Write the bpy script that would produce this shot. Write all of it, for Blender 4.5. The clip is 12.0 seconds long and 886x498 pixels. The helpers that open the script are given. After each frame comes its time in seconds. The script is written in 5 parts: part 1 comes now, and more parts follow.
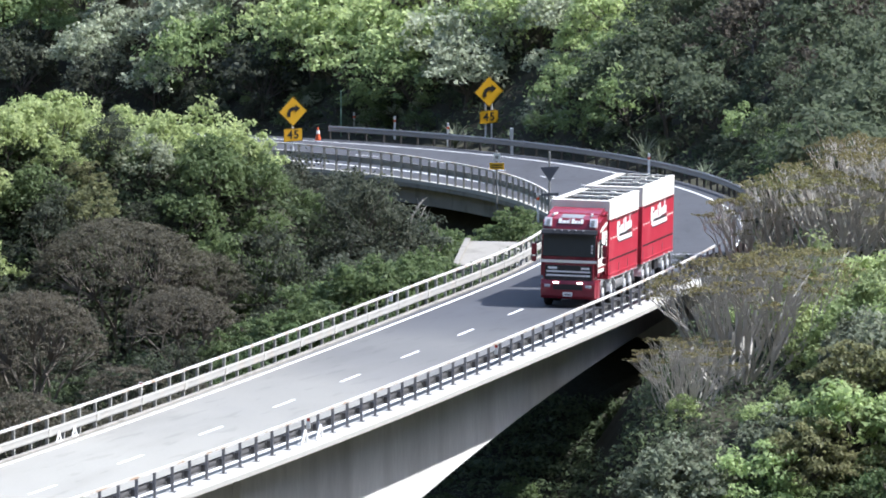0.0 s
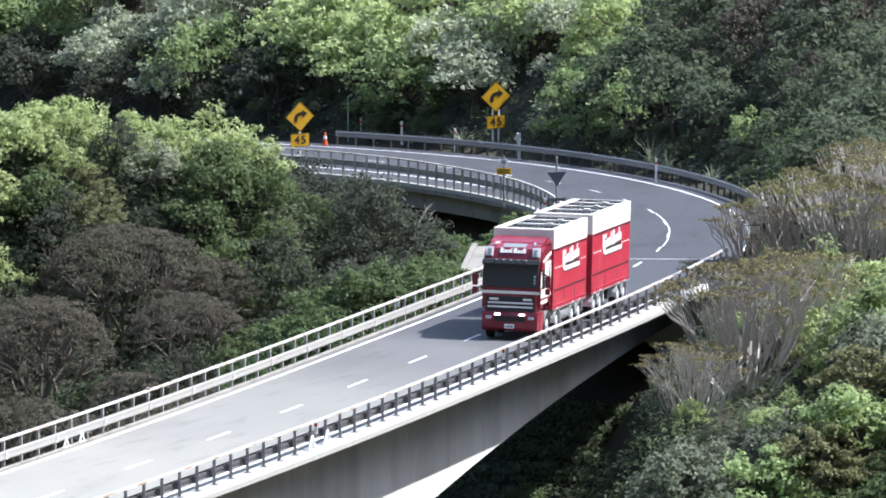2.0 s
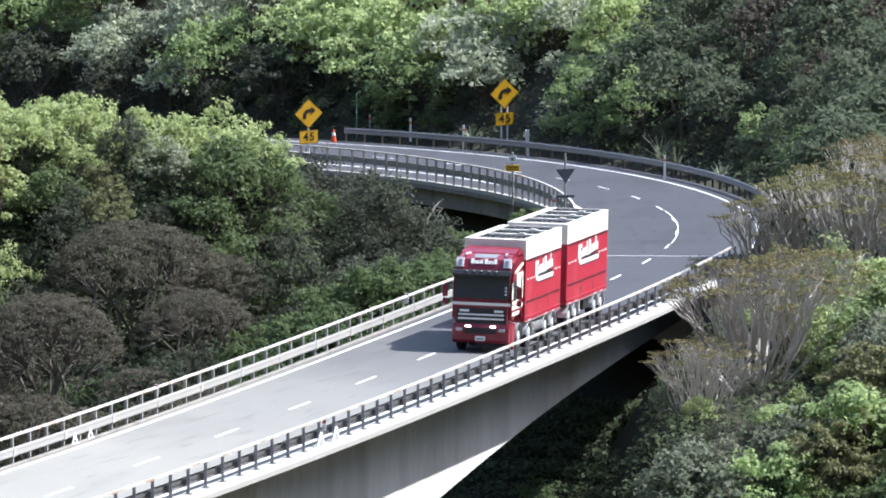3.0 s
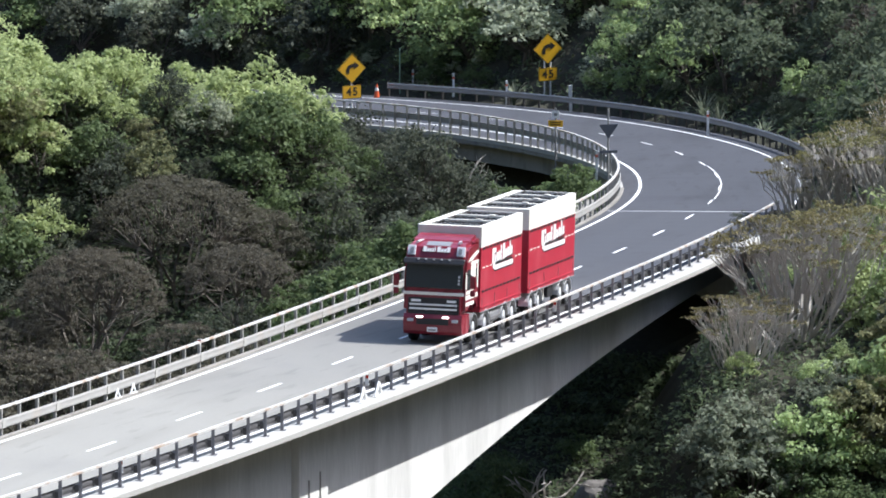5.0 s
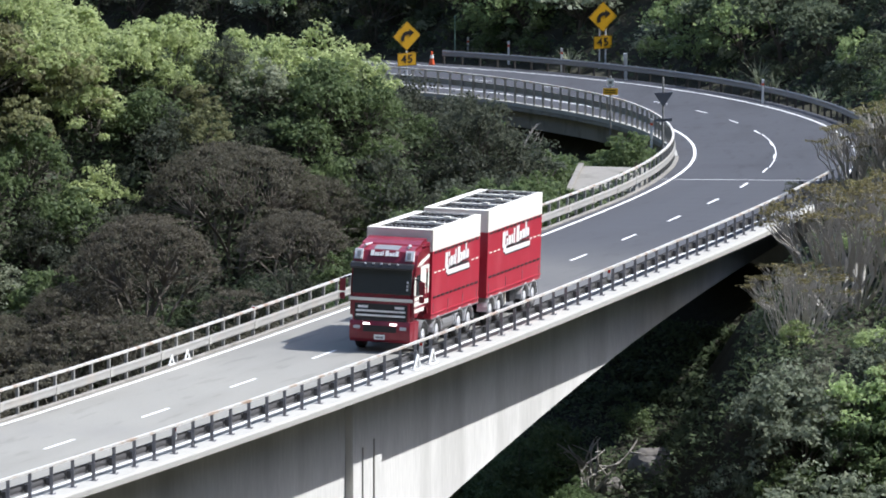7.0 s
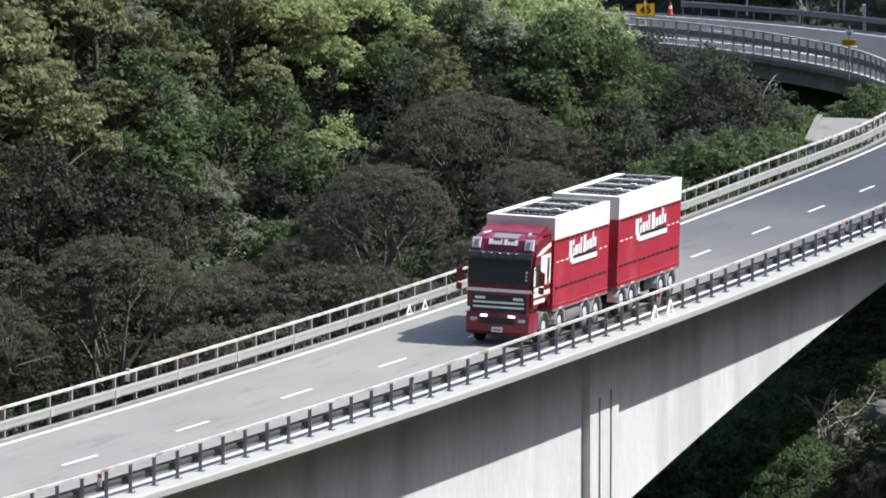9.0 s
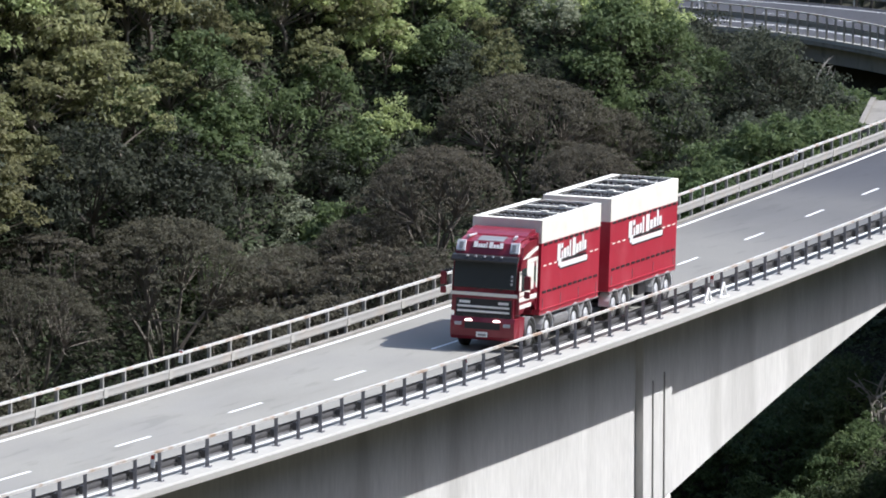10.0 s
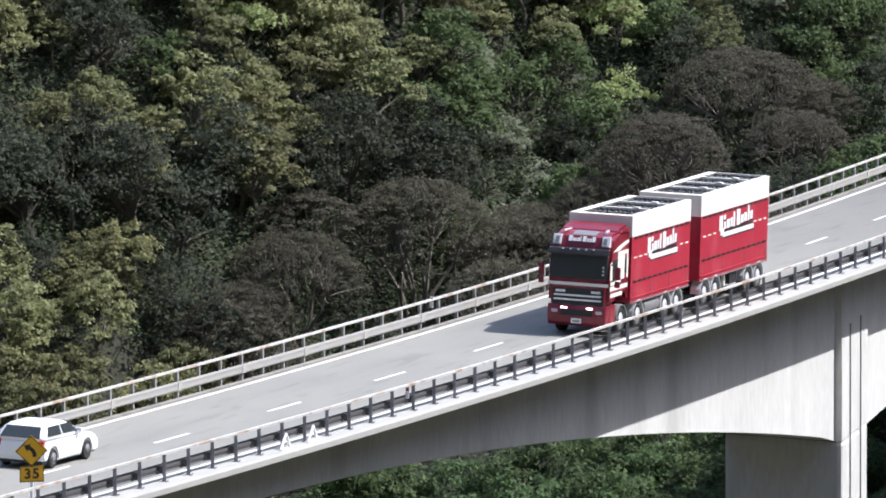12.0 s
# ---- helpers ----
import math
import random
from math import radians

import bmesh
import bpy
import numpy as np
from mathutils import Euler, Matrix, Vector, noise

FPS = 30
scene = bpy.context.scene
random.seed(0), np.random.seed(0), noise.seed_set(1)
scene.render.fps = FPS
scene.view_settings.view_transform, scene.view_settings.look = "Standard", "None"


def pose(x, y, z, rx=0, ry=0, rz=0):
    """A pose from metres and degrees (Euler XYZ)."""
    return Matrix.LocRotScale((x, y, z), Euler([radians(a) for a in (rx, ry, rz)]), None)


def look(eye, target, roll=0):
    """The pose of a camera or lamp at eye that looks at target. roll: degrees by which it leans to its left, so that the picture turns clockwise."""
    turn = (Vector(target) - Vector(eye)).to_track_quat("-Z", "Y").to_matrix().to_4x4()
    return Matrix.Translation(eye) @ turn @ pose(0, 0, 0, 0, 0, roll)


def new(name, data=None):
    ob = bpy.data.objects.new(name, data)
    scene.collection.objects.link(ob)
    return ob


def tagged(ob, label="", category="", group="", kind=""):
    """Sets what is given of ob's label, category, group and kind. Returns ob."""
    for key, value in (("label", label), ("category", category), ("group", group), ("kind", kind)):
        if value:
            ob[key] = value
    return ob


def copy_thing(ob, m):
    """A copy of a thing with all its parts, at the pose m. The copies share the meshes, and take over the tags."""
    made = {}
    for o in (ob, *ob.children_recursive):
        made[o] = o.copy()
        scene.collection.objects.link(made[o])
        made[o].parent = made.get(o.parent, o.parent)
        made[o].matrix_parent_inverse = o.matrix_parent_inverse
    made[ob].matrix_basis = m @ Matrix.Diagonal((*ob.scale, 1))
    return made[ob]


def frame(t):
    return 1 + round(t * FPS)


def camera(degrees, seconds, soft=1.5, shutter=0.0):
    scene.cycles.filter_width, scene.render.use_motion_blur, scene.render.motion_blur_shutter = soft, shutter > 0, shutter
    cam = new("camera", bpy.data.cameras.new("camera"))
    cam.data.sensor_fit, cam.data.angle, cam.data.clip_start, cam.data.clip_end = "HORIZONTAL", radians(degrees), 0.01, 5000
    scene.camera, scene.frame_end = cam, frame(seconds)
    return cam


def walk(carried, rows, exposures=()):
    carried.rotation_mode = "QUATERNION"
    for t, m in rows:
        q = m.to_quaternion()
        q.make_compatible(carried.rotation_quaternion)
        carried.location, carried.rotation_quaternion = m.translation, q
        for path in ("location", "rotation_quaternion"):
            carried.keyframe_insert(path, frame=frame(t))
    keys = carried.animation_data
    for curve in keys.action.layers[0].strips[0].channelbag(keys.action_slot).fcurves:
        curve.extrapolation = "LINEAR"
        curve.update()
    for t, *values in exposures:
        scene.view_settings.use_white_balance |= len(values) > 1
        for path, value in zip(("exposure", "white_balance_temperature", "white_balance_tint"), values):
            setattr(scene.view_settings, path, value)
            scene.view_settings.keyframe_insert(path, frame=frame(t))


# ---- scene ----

# camera: a long lens on a tripod high on the other side of the gorge
EYE_Z = 100.0


def aim(pan, tilt, roll=0.0, back=0.0):
    return pose(0, 0, EYE_Z, 0, 0, pan) @ pose(0, 0, 0, 90 + tilt, 0, 0) @ pose(0, 0, back, 0, 0, -roll)


cam = camera(5.363, 12.0, soft=1.8)
walk(cam, [
    (0.0, aim(-2.279, -11.491, 0.024)), (0.5, aim(-2.302, -11.468, 0.016)), (1.0, aim(-2.267, -11.465, 0.080)),
    (1.5, aim(-2.248, -11.466, 0.055)), (2.0, aim(-2.235, -11.460, 0.090)), (2.5, aim(-2.209, -11.460, 0.084)),
    (2.7, aim(-2.199, -11.462, 0.080)), (4.3, aim(-2.050, -11.664, 0.010)), (4.5, aim(-2.019, -11.692, 0.005)),
    (5.0, aim(-1.916, -11.750, 0.031)), (5.5, aim(-1.820, -11.813, 0.010)), (6.0, aim(-1.715, -11.888, -0.029)),
    (6.5, aim(-1.635, -11.947, -0.062)), (6.7, aim(-1.650, -11.936, -0.090)), (8.3, aim(-0.285, -12.155, 0.060)),
    (8.5, aim(-0.086, -12.193, 0.068)), (9.0, aim(-0.107, -12.248, 0.020)), (9.5, aim(0.0, -12.300, 0.0)),
    (10.0, aim(0.225, -12.357, -0.034)), (10.5, aim(0.752, -12.435, 0.05)), (11.0, aim(0.982, -12.451, 0.235, 8.2)),
    (11.2, aim(1.075, -12.455, 0.261, 14.0)), (11.5, aim(1.301, -12.500, 0.360, 24.6)), (11.8, aim(1.640, -12.580, 0.480, 35.4)),
    (12.0, aim(1.769, -12.637, 0.441, 42.4)),
], exposures=((0.0, 1.36, 6080, 10), (2.5, 1.36, 6080, 10), (4.5, 1.14, 6130, 10), (6.5, 0.93, 6160, 10), (9.5, 0.76, 6200, 11), (12.0, 0.89, 6150, 12)))

# daylight: high sun from beyond the road's outer side
SUN_TO = Vector((3.15, 0.6, 4.12)).normalized()
world = bpy.data.worlds.new("sky")
scene.world = world
world.use_nodes = True
wn = world.node_tree.nodes
sky = wn.new("ShaderNodeTexSky")
sky.sky_type, sky.sun_disc = "NISHITA", False
sky.sun_elevation = math.asin(SUN_TO.z)
sky.sun_rotation = math.atan2(SUN_TO.x, SUN_TO.y)
world.node_tree.links.new(sky.outputs[0], wn["Background"].inputs[0])
wn["Background"].inputs[1].default_value = 0.15
sky.dust_density, sky.air_density = 1.4, 0.9
sun = new("sun", bpy.data.lights.new("sun", "SUN"))
sun.data.energy, sun.data.angle, sun.data.color = 4.0, radians(0.53), (1.0, 0.985, 0.965)
sun.matrix_world = look(SUN_TO * 300, (0, 0, 0))


# ---------- materials ----------
def mat(name, base, rough=0.6, metal=0.0, var=0.25, scale=3.0, bump=0.15, fine=40.0, per_object=0.0, per_island=0.0,
        stain=None, stain_scale=0.6, stain_amount=0.5, emit=None, stretch=(1, 1, 1)):
    m = bpy.data.materials.new(name)
    m.use_nodes = True
    nt = m.node_tree
    b = nt.nodes["Principled BSDF"]
    b.inputs["Roughness"].default_value, b.inputs["Metallic"].default_value = rough, metal
    tc = nt.nodes.new("ShaderNodeTexCoord")
    mp = nt.nodes.new("ShaderNodeMapping")
    mp.inputs["Scale"].default_value = stretch
    nt.links.new(tc.outputs["Object"], mp.inputs[0])
    n1, n2 = nt.nodes.new("ShaderNodeTexNoise"), nt.nodes.new("ShaderNodeTexNoise")
    for n, s in ((n1, scale), (n2, fine)):
        n.inputs["Scale"].default_value, n.inputs["Detail"].default_value = s, 4
        nt.links.new(mp.outputs[0], n.inputs["Vector"])
    add = nt.nodes.new("ShaderNodeMath")
    add.operation = "ADD"
    nt.links.new(n1.outputs["Fac"], add.inputs[0])
    nt.links.new(n2.outputs["Fac"], add.inputs[1])
    last = add.outputs[0]
    for amount, node, out in ((per_object, "ShaderNodeObjectInfo", "Random"), (per_island, "ShaderNodeNewGeometry", "Random Per Island")):
        if amount:
            r = nt.nodes.new(node)
            ma = nt.nodes.new("ShaderNodeMath")
            ma.operation = "MULTIPLY_ADD"
            nt.links.new(r.outputs[out], ma.inputs[0])
            ma.inputs[1].default_value = amount
            nt.links.new(last, ma.inputs[2])
            sub = nt.nodes.new("ShaderNodeMath")
            sub.operation = "SUBTRACT"
            nt.links.new(ma.outputs[0], sub.inputs[0])
            sub.inputs[1].default_value = amount / 2
            last = sub.outputs[0]
    mr = nt.nodes.new("ShaderNodeMapRange")
    mr.inputs[1].default_value, mr.inputs[2].default_value = 0.4, 1.6
    mr.inputs[3].default_value, mr.inputs[4].default_value = 1 - var, 1 + var
    mr.clamp = False
    nt.links.new(last, mr.inputs[0])
    mx = nt.nodes.new("ShaderNodeMix")
    mx.data_type, mx.blend_type = "RGBA", "MULTIPLY"
    mx.inputs["Factor"].default_value = 1
    mx.inputs["A"].default_value = (*base, 1)
    nt.links.new(mr.outputs[0], mx.inputs["B"])
    colour = mx.outputs["Result"]
    if stain:
        n3 = nt.nodes.new("ShaderNodeTexNoise")
        n3.inputs["Scale"].default_value, n3.inputs["Detail"].default_value = stain_scale, 6
        nt.links.new(mp.outputs[0], n3.inputs["Vector"])
        ramp = nt.nodes.new("ShaderNodeMapRange")
        ramp.inputs[1].default_value, ramp.inputs[2].default_value = 0.5, 0.68
        ramp.inputs[4].default_value = stain_amount
        nt.links.new(n3.outputs["Fac"], ramp.inputs[0])
        ms = nt.nodes.new("ShaderNodeMix")
        ms.data_type = "RGBA"
        nt.links.new(ramp.outputs[0], ms.inputs["Factor"])
        nt.links.new(colour, ms.inputs["A"])
        ms.inputs["B"].default_value = (*stain, 1)
        colour = ms.outputs["Result"]
    nt.links.new(colour, b.inputs["Base Color"])
    if bump:
        bp = nt.nodes.new("ShaderNodeBump")
        bp.inputs["Strength"].default_value, bp.inputs["Distance"].default_value = bump, 0.02
        nt.links.new(n2.outputs["Fac"], bp.inputs["Height"])
        nt.links.new(bp.outputs[0], b.inputs["Normal"])
    if emit:
        b.inputs["Emission Color"].default_value, b.inputs["Emission Strength"].default_value = (*emit[:3], 1), emit[3]
    return m


def leaf_mat(name, base, tip, var=0.3, gloss=0.6):
    """Leaves: two hues mixed leaf by leaf and plant by plant, a little light passing through."""
    m = bpy.data.materials.new(name)
    m.use_nodes = True
    nt = m.node_tree
    b = nt.nodes["Principled BSDF"]
    b.inputs["Roughness"].default_value = gloss
    b.inputs["Specular IOR Level"].default_value = 0.22
    geo, info = nt.nodes.new("ShaderNodeNewGeometry"), nt.nodes.new("ShaderNodeObjectInfo")
    mx = nt.nodes.new("ShaderNodeMix")
    mx.data_type = "RGBA"
    mx.inputs["A"].default_value, mx.inputs["B"].default_value = (*base, 1), (*tip, 1)
    nt.links.new(geo.outputs["Random Per Island"], mx.inputs["Factor"])
    hs = nt.nodes.new("ShaderNodeHueSaturation")
    nt.links.new(mx.outputs["Result"], hs.inputs["Color"])
    mr = nt.nodes.new("ShaderNodeMapRange")
    mr.inputs[3].default_value, mr.inputs[4].default_value = 1 - var, 1 + var
    nt.links.new(info.outputs["Random"], mr.inputs[0])
    nt.links.new(mr.outputs[0], hs.inputs["Value"])
    hr = nt.nodes.new("ShaderNodeMapRange")
    hr.inputs[3].default_value, hr.inputs[4].default_value = 0.478, 0.506
    mu = nt.nodes.new("ShaderNodeMath")
    mu.operation = "FRACT"
    m7 = nt.nodes.new("ShaderNodeMath")
    m7.operation = "MULTIPLY"
    m7.inputs[1].default_value = 7.3
    nt.links.new(info.outputs["Random"], m7.inputs[0])
    nt.links.new(m7.outputs[0], mu.inputs[0])
    nt.links.new(mu.outputs[0], hr.inputs[0])
    nt.links.new(hr.outputs[0], hs.inputs["Hue"])
    nt.links.new(hs.outputs[0], b.inputs["Base Color"])
    tr = nt.nodes.new("ShaderNodeBsdfTranslucent")
    nt.links.new(hs.outputs[0], tr.inputs[0])
    ms = nt.nodes.new("ShaderNodeMixShader")
    ms.inputs[0].default_value = 0.56
    nt.links.new(b.outputs[0], ms.inputs[1])
    nt.links.new(tr.outputs[0], ms.inputs[2])
    nt.links.new(ms.outputs[0], nt.nodes["Material Output"].inputs[0])
    return m


M_DECKROAD = mat("worn_chip_seal", (0.237, 0.227, 0.199), 0.85, var=0.10, scale=0.25, fine=9, bump=0.3, stain=(0.20, 0.193, 0.18), stain_scale=0.14, stain_amount=0.5, stretch=(1.6, 0.6, 1))


def far_end_tone(m, colour, y0, y1):
    """The seal's tone changes along the bridge: darker towards the far end, with an uneven border."""
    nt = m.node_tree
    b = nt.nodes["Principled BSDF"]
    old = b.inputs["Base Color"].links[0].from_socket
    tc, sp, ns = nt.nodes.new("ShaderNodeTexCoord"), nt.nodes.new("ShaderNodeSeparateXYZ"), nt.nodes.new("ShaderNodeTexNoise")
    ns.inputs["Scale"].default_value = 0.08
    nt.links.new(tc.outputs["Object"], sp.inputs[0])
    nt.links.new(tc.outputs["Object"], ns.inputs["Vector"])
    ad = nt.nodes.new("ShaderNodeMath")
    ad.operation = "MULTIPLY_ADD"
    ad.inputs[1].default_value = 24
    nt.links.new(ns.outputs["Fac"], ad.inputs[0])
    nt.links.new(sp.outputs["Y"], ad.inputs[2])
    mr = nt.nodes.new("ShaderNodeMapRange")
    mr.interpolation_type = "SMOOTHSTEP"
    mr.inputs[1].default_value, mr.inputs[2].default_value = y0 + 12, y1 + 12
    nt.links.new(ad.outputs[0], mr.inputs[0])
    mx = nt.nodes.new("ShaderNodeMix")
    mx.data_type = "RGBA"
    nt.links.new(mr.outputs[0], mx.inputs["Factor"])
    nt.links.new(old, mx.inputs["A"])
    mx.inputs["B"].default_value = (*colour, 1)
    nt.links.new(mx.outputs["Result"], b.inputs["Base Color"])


far_end_tone(M_DECKROAD, (0.048, 0.049, 0.057), 318, 386)


def streaks(m, dark, turn, amount):
    """Tyre-polished bands and tar seams that run with the traffic."""
    nt = m.node_tree
    b = nt.nodes["Principled BSDF"]
    old = b.inputs["Base Color"].links[0].from_socket
    tc, mp = nt.nodes.new("ShaderNodeTexCoord"), nt.nodes.new("ShaderNodeMapping")
    mp.vector_type = "TEXTURE"
    mp.inputs["Rotation"].default_value = (0, 0, -radians(turn))
    mp.inputs["Scale"].default_value = (1.0, 16.0, 1.0)
    nt.links.new(tc.outputs["Object"], mp.inputs[0])
    last = old
    for scale, lo, hi, k in ((0.55, 0.5, 0.7, amount), (2.2, 0.60, 0.66, amount * 0.9)):
        ns, mr, mx = nt.nodes.new("ShaderNodeTexNoise"), nt.nodes.new("ShaderNodeMapRange"), nt.nodes.new("ShaderNodeMix")
        ns.inputs["Scale"].default_value, ns.inputs["Detail"].default_value = scale, 3
        nt.links.new(mp.outputs[0], ns.inputs["Vector"])
        mr.inputs[1].default_value, mr.inputs[2].default_value, mr.inputs[4].default_value = lo, hi, k
        nt.links.new(ns.outputs["Fac"], mr.inputs[0])
        mx.data_type, mx.blend_type = "RGBA", "MULTIPLY"
        nt.links.new(mr.outputs[0], mx.inputs["Factor"])
        nt.links.new(last, mx.inputs["A"])
        mx.inputs["B"].default_value = (*dark, 1)
        last = mx.outputs["Result"]
    nt.links.new(last, b.inputs["Base Color"])


streaks(M_DECKROAD, (0.72, 0.72, 0.72), 17, 0.45)

M_ASPHALT = mat("dark_asphalt", (0.043, 0.044, 0.052), 0.85, var=0.15, scale=0.3, fine=9, bump=0.3, stain=(0.03, 0.03, 0.037), stain_scale=0.16, stain_amount=0.6)
streaks(M_ASPHALT, (0.65, 0.65, 0.65), 4, 0.7)
M_PAINT = mat("road_paint", (0.8, 0.8, 0.78), 0.6, var=0.1, scale=2, fine=14, bump=0.05)
M_CONC = mat("pale_grey_concrete", (0.61, 0.595, 0.56), 0.85, var=0.22, scale=0.35, fine=6, bump=0.25, stain=(0.30, 0.29, 0.265), stain_scale=0.27, stain_amount=0.45, stretch=(1, 1, 0.22))
# weathered concrete; its dark tone also paints shade on bend beam and inner kerb
M_CONC_OLD_SHADE = mat("weathered_shade_concrete", (0.22, 0.205, 0.18), 0.9, var=0.2, scale=0.6, fine=7, bump=0.3, stain=(0.12, 0.11, 0.09), stain_scale=0.8, stain_amount=0.7)
# dull outer-rail steel; its dark tone also holds the shading of the hollow back
M_BEAM_DULL_SHADE = mat("dull_shaded_beam_steel", (0.085, 0.083, 0.085), 0.65, 0.2, var=0.15, scale=1.5, fine=15, bump=0.05)
M_KERB = mat("pale_concrete", (0.37, 0.36, 0.33), 0.8, var=0.12, scale=1.0, fine=12, bump=0.2, stain=(0.35, 0.34, 0.31), stain_scale=1.3, stain_amount=0.5)
M_GALV = mat("galvanised_steel", (0.28, 0.275, 0.265), 0.6, 0.15, var=0.12, scale=2, fine=20, bump=0.08)
M_POST = mat("weathered_steel_post", (0.23, 0.23, 0.25), 0.6, 0.3, var=0.15, scale=3, fine=20, bump=0.08, per_object=0.6)
M_BEAM_PALE = mat("pale_beam_steel", (0.33, 0.322, 0.302), 0.6, 0.1, var=0.10, scale=1.2, fine=12, bump=0.05, stain=(0.38, 0.31, 0.24), stain_scale=0.9, stain_amount=0.35)
M_BLOCK = mat("dark_timber_block", (0.075, 0.068, 0.06), 0.85, var=0.25, scale=3, fine=20, bump=0.2)
M_TOPRAIL = mat("rust_stained_rail", (0.62, 0.60, 0.56), 0.55, 0.25, var=0.1, scale=1.5, fine=15, bump=0.08, stain=(0.40, 0.25, 0.15), stain_scale=1.3, stain_amount=0.85)
M_SOIL = mat("forest_soil", (0.050, 0.049, 0.038), 0.95, var=0.4, scale=0.7, fine=6, bump=0.6)
M_SOIL.node_tree.nodes["Principled BSDF"].inputs["Specular IOR Level"].default_value = 0.0


# ---------- mesh helpers ----------
def mesh_of(name, bm, material, smooth=False):
    me = bpy.data.meshes.new(name)
    bm.to_mesh(me)
    bm.free()
    if material:
        me.materials.append(material)
    if smooth:
        for f in me.polygons:
            f.use_smooth = True
    return me


def part(name, bm, material, parent=None, label="", smooth=False):
    ob = new(name, mesh_of(name, bm, material, smooth) if isinstance(bm, bmesh.types.BMesh) else bm)
    if parent:
        ob.parent = parent
    return tagged(ob, label) if label else ob


def raw(name, verts, faces, material):
    me = bpy.data.meshes.new(name)
    me.from_pydata([tuple(v) for v in verts], [], faces)
    me.materials.append(material)
    me.update()
    return me


def box(bm, x0, x1, y0, y1, z0, z1, bevel=0.0):
    r = bmesh.ops.create_cube(bm, size=1, matrix=Matrix.Translation(((x0 + x1) / 2, (y0 + y1) / 2, (z0 + z1) / 2)) @ Matrix.Diagonal((x1 - x0, y1 - y0, z1 - z0, 1)))
    if bevel:
        es = {e for v in r["verts"] for e in v.link_edges}
        bmesh.ops.bevel(bm, geom=list(es), offset=bevel, segments=2, affect="EDGES", profile=0.6)
    return bm


def boxed(x0, x1, y0, y1, z0, z1, bevel=0.0):
    return box(bmesh.new(), x0, x1, y0, y1, z0, z1, bevel)


def rod(bm, a, b, r0, r1=None, n=8):
    a, b = Vector(a), Vector(b)
    d = b - a
    m = Matrix.Translation((a + b) / 2) @ d.to_track_quat("Z", "Y").to_matrix().to_4x4()
    bmesh.ops.create_cone(bm, cap_ends=True, segments=n, radius1=r0, radius2=r0 if r1 is None else r1, depth=d.length, matrix=m)
    return bm


def prism(bm, outline, x0, x1):
    """A closed outline of (y, z) drawn out along x."""
    a = [bm.verts.new((x0, y, z)) for y, z in outline]
    b = [bm.verts.new((x1, y, z)) for y, z in outline]
    n = len(outline)
    bm.faces.new(a)
    bm.faces.new(b[::-1])
    for i in range(n):
        bm.faces.new((a[i], b[i], b[(i + 1) % n], a[(i + 1) % n]))
    bmesh.ops.recalc_face_normals(bm, faces=bm.faces)
    return bm


# ---------- the road's line ----------
# u counts 10 m steps along the centre line away from the camera, o metres to its outer side
HEAD_U = np.array([-20, -4, 0, 4, 8, 11, 13.5, 16, 18.5, 21, 24, 28, 34.])
HEAD = np.radians([22.5, 20.1, 19.2, 17.5, 15.1, 13.3, 8.9, 1.2, -6.1, -14.2, -27, -42, -55])
GRADE_U = np.array([-20, -4, 4, 12, 21, 26, 34.])
GRADE = np.array([0.12, 0.122, 0.112, 0.128, 0.144, 0.13, 0.10])


def smooth_line(K, V, s):
    n, h = len(K), np.diff(K)
    A, b = np.zeros((n, n)), np.zeros(n)
    A[0, 0] = A[-1, -1] = 1
    for i in range(1, n - 1):
        A[i, i - 1], A[i, i], A[i, i + 1] = h[i - 1], 2 * (h[i - 1] + h[i]), h[i]
        b[i] = 6 * ((V[i + 1] - V[i]) / h[i] - (V[i] - V[i - 1]) / h[i - 1])
    m = np.linalg.solve(A, b)
    j = np.clip(np.searchsorted(K, s) - 1, 0, n - 2)
    t, q = s - K[j], K[j + 1] - s
    return (m[j] * q**3 + m[j + 1] * t**3) / (6 * h[j]) + (V[j] / h[j] - m[j] * h[j] / 6) * q + (V[j + 1] / h[j] - m[j + 1] * h[j] / 6) * t


LINE_U = np.arange(-20, 34.01, 0.1)
_h, _g = smooth_line(HEAD_U, HEAD, LINE_U), smooth_line(GRADE_U, GRADE, LINE_U)
_c = np.sqrt(1 - _g**2)
_d = np.stack([np.sin(_h) * _c, np.cos(_h) * _c, -_g], 1)
LINE = np.concatenate([[np.zeros(3)], np.cumsum((_d[1:] + _d[:-1]) / 2, 0)])
_i3 = int(round((3 + 20) / 0.1))
LINE += np.array([-1.23, 311.88, EYE_Z - 71.63]) - LINE[_i3]


def bank(u):
    return float(np.interp(u, [-14, 10, 13, 20, 26], [0.0, 0.0, 0.02, 0.02, 0.0]))


def at(u, o=0.0, h=0.0):
    """The place at u along the road, o to its outer side, h above its surface."""
    p = [float(np.interp(u, LINE_U, LINE[:, i])) for i in range(3)]
    a = float(np.interp(u, LINE_U, _h))
    return Vector((p[0] + math.cos(a) * o, p[1] - math.sin(a) * o, p[2] + h + bank(u) * o))


def along(u, o=0.0, h=0.0):
    """A pose at u on the road: x to the outer side, y away along it, tilted with its grade."""
    a, g = float(np.interp(u, LINE_U, _h)), float(np.interp(u, LINE_U, _g))
    return Matrix.Translation(at(u, o, h)) @ pose(0, 0, 0, 0, 0, -math.degrees(a)) @ pose(0, 0, 0, -math.degrees(math.asin(g)))


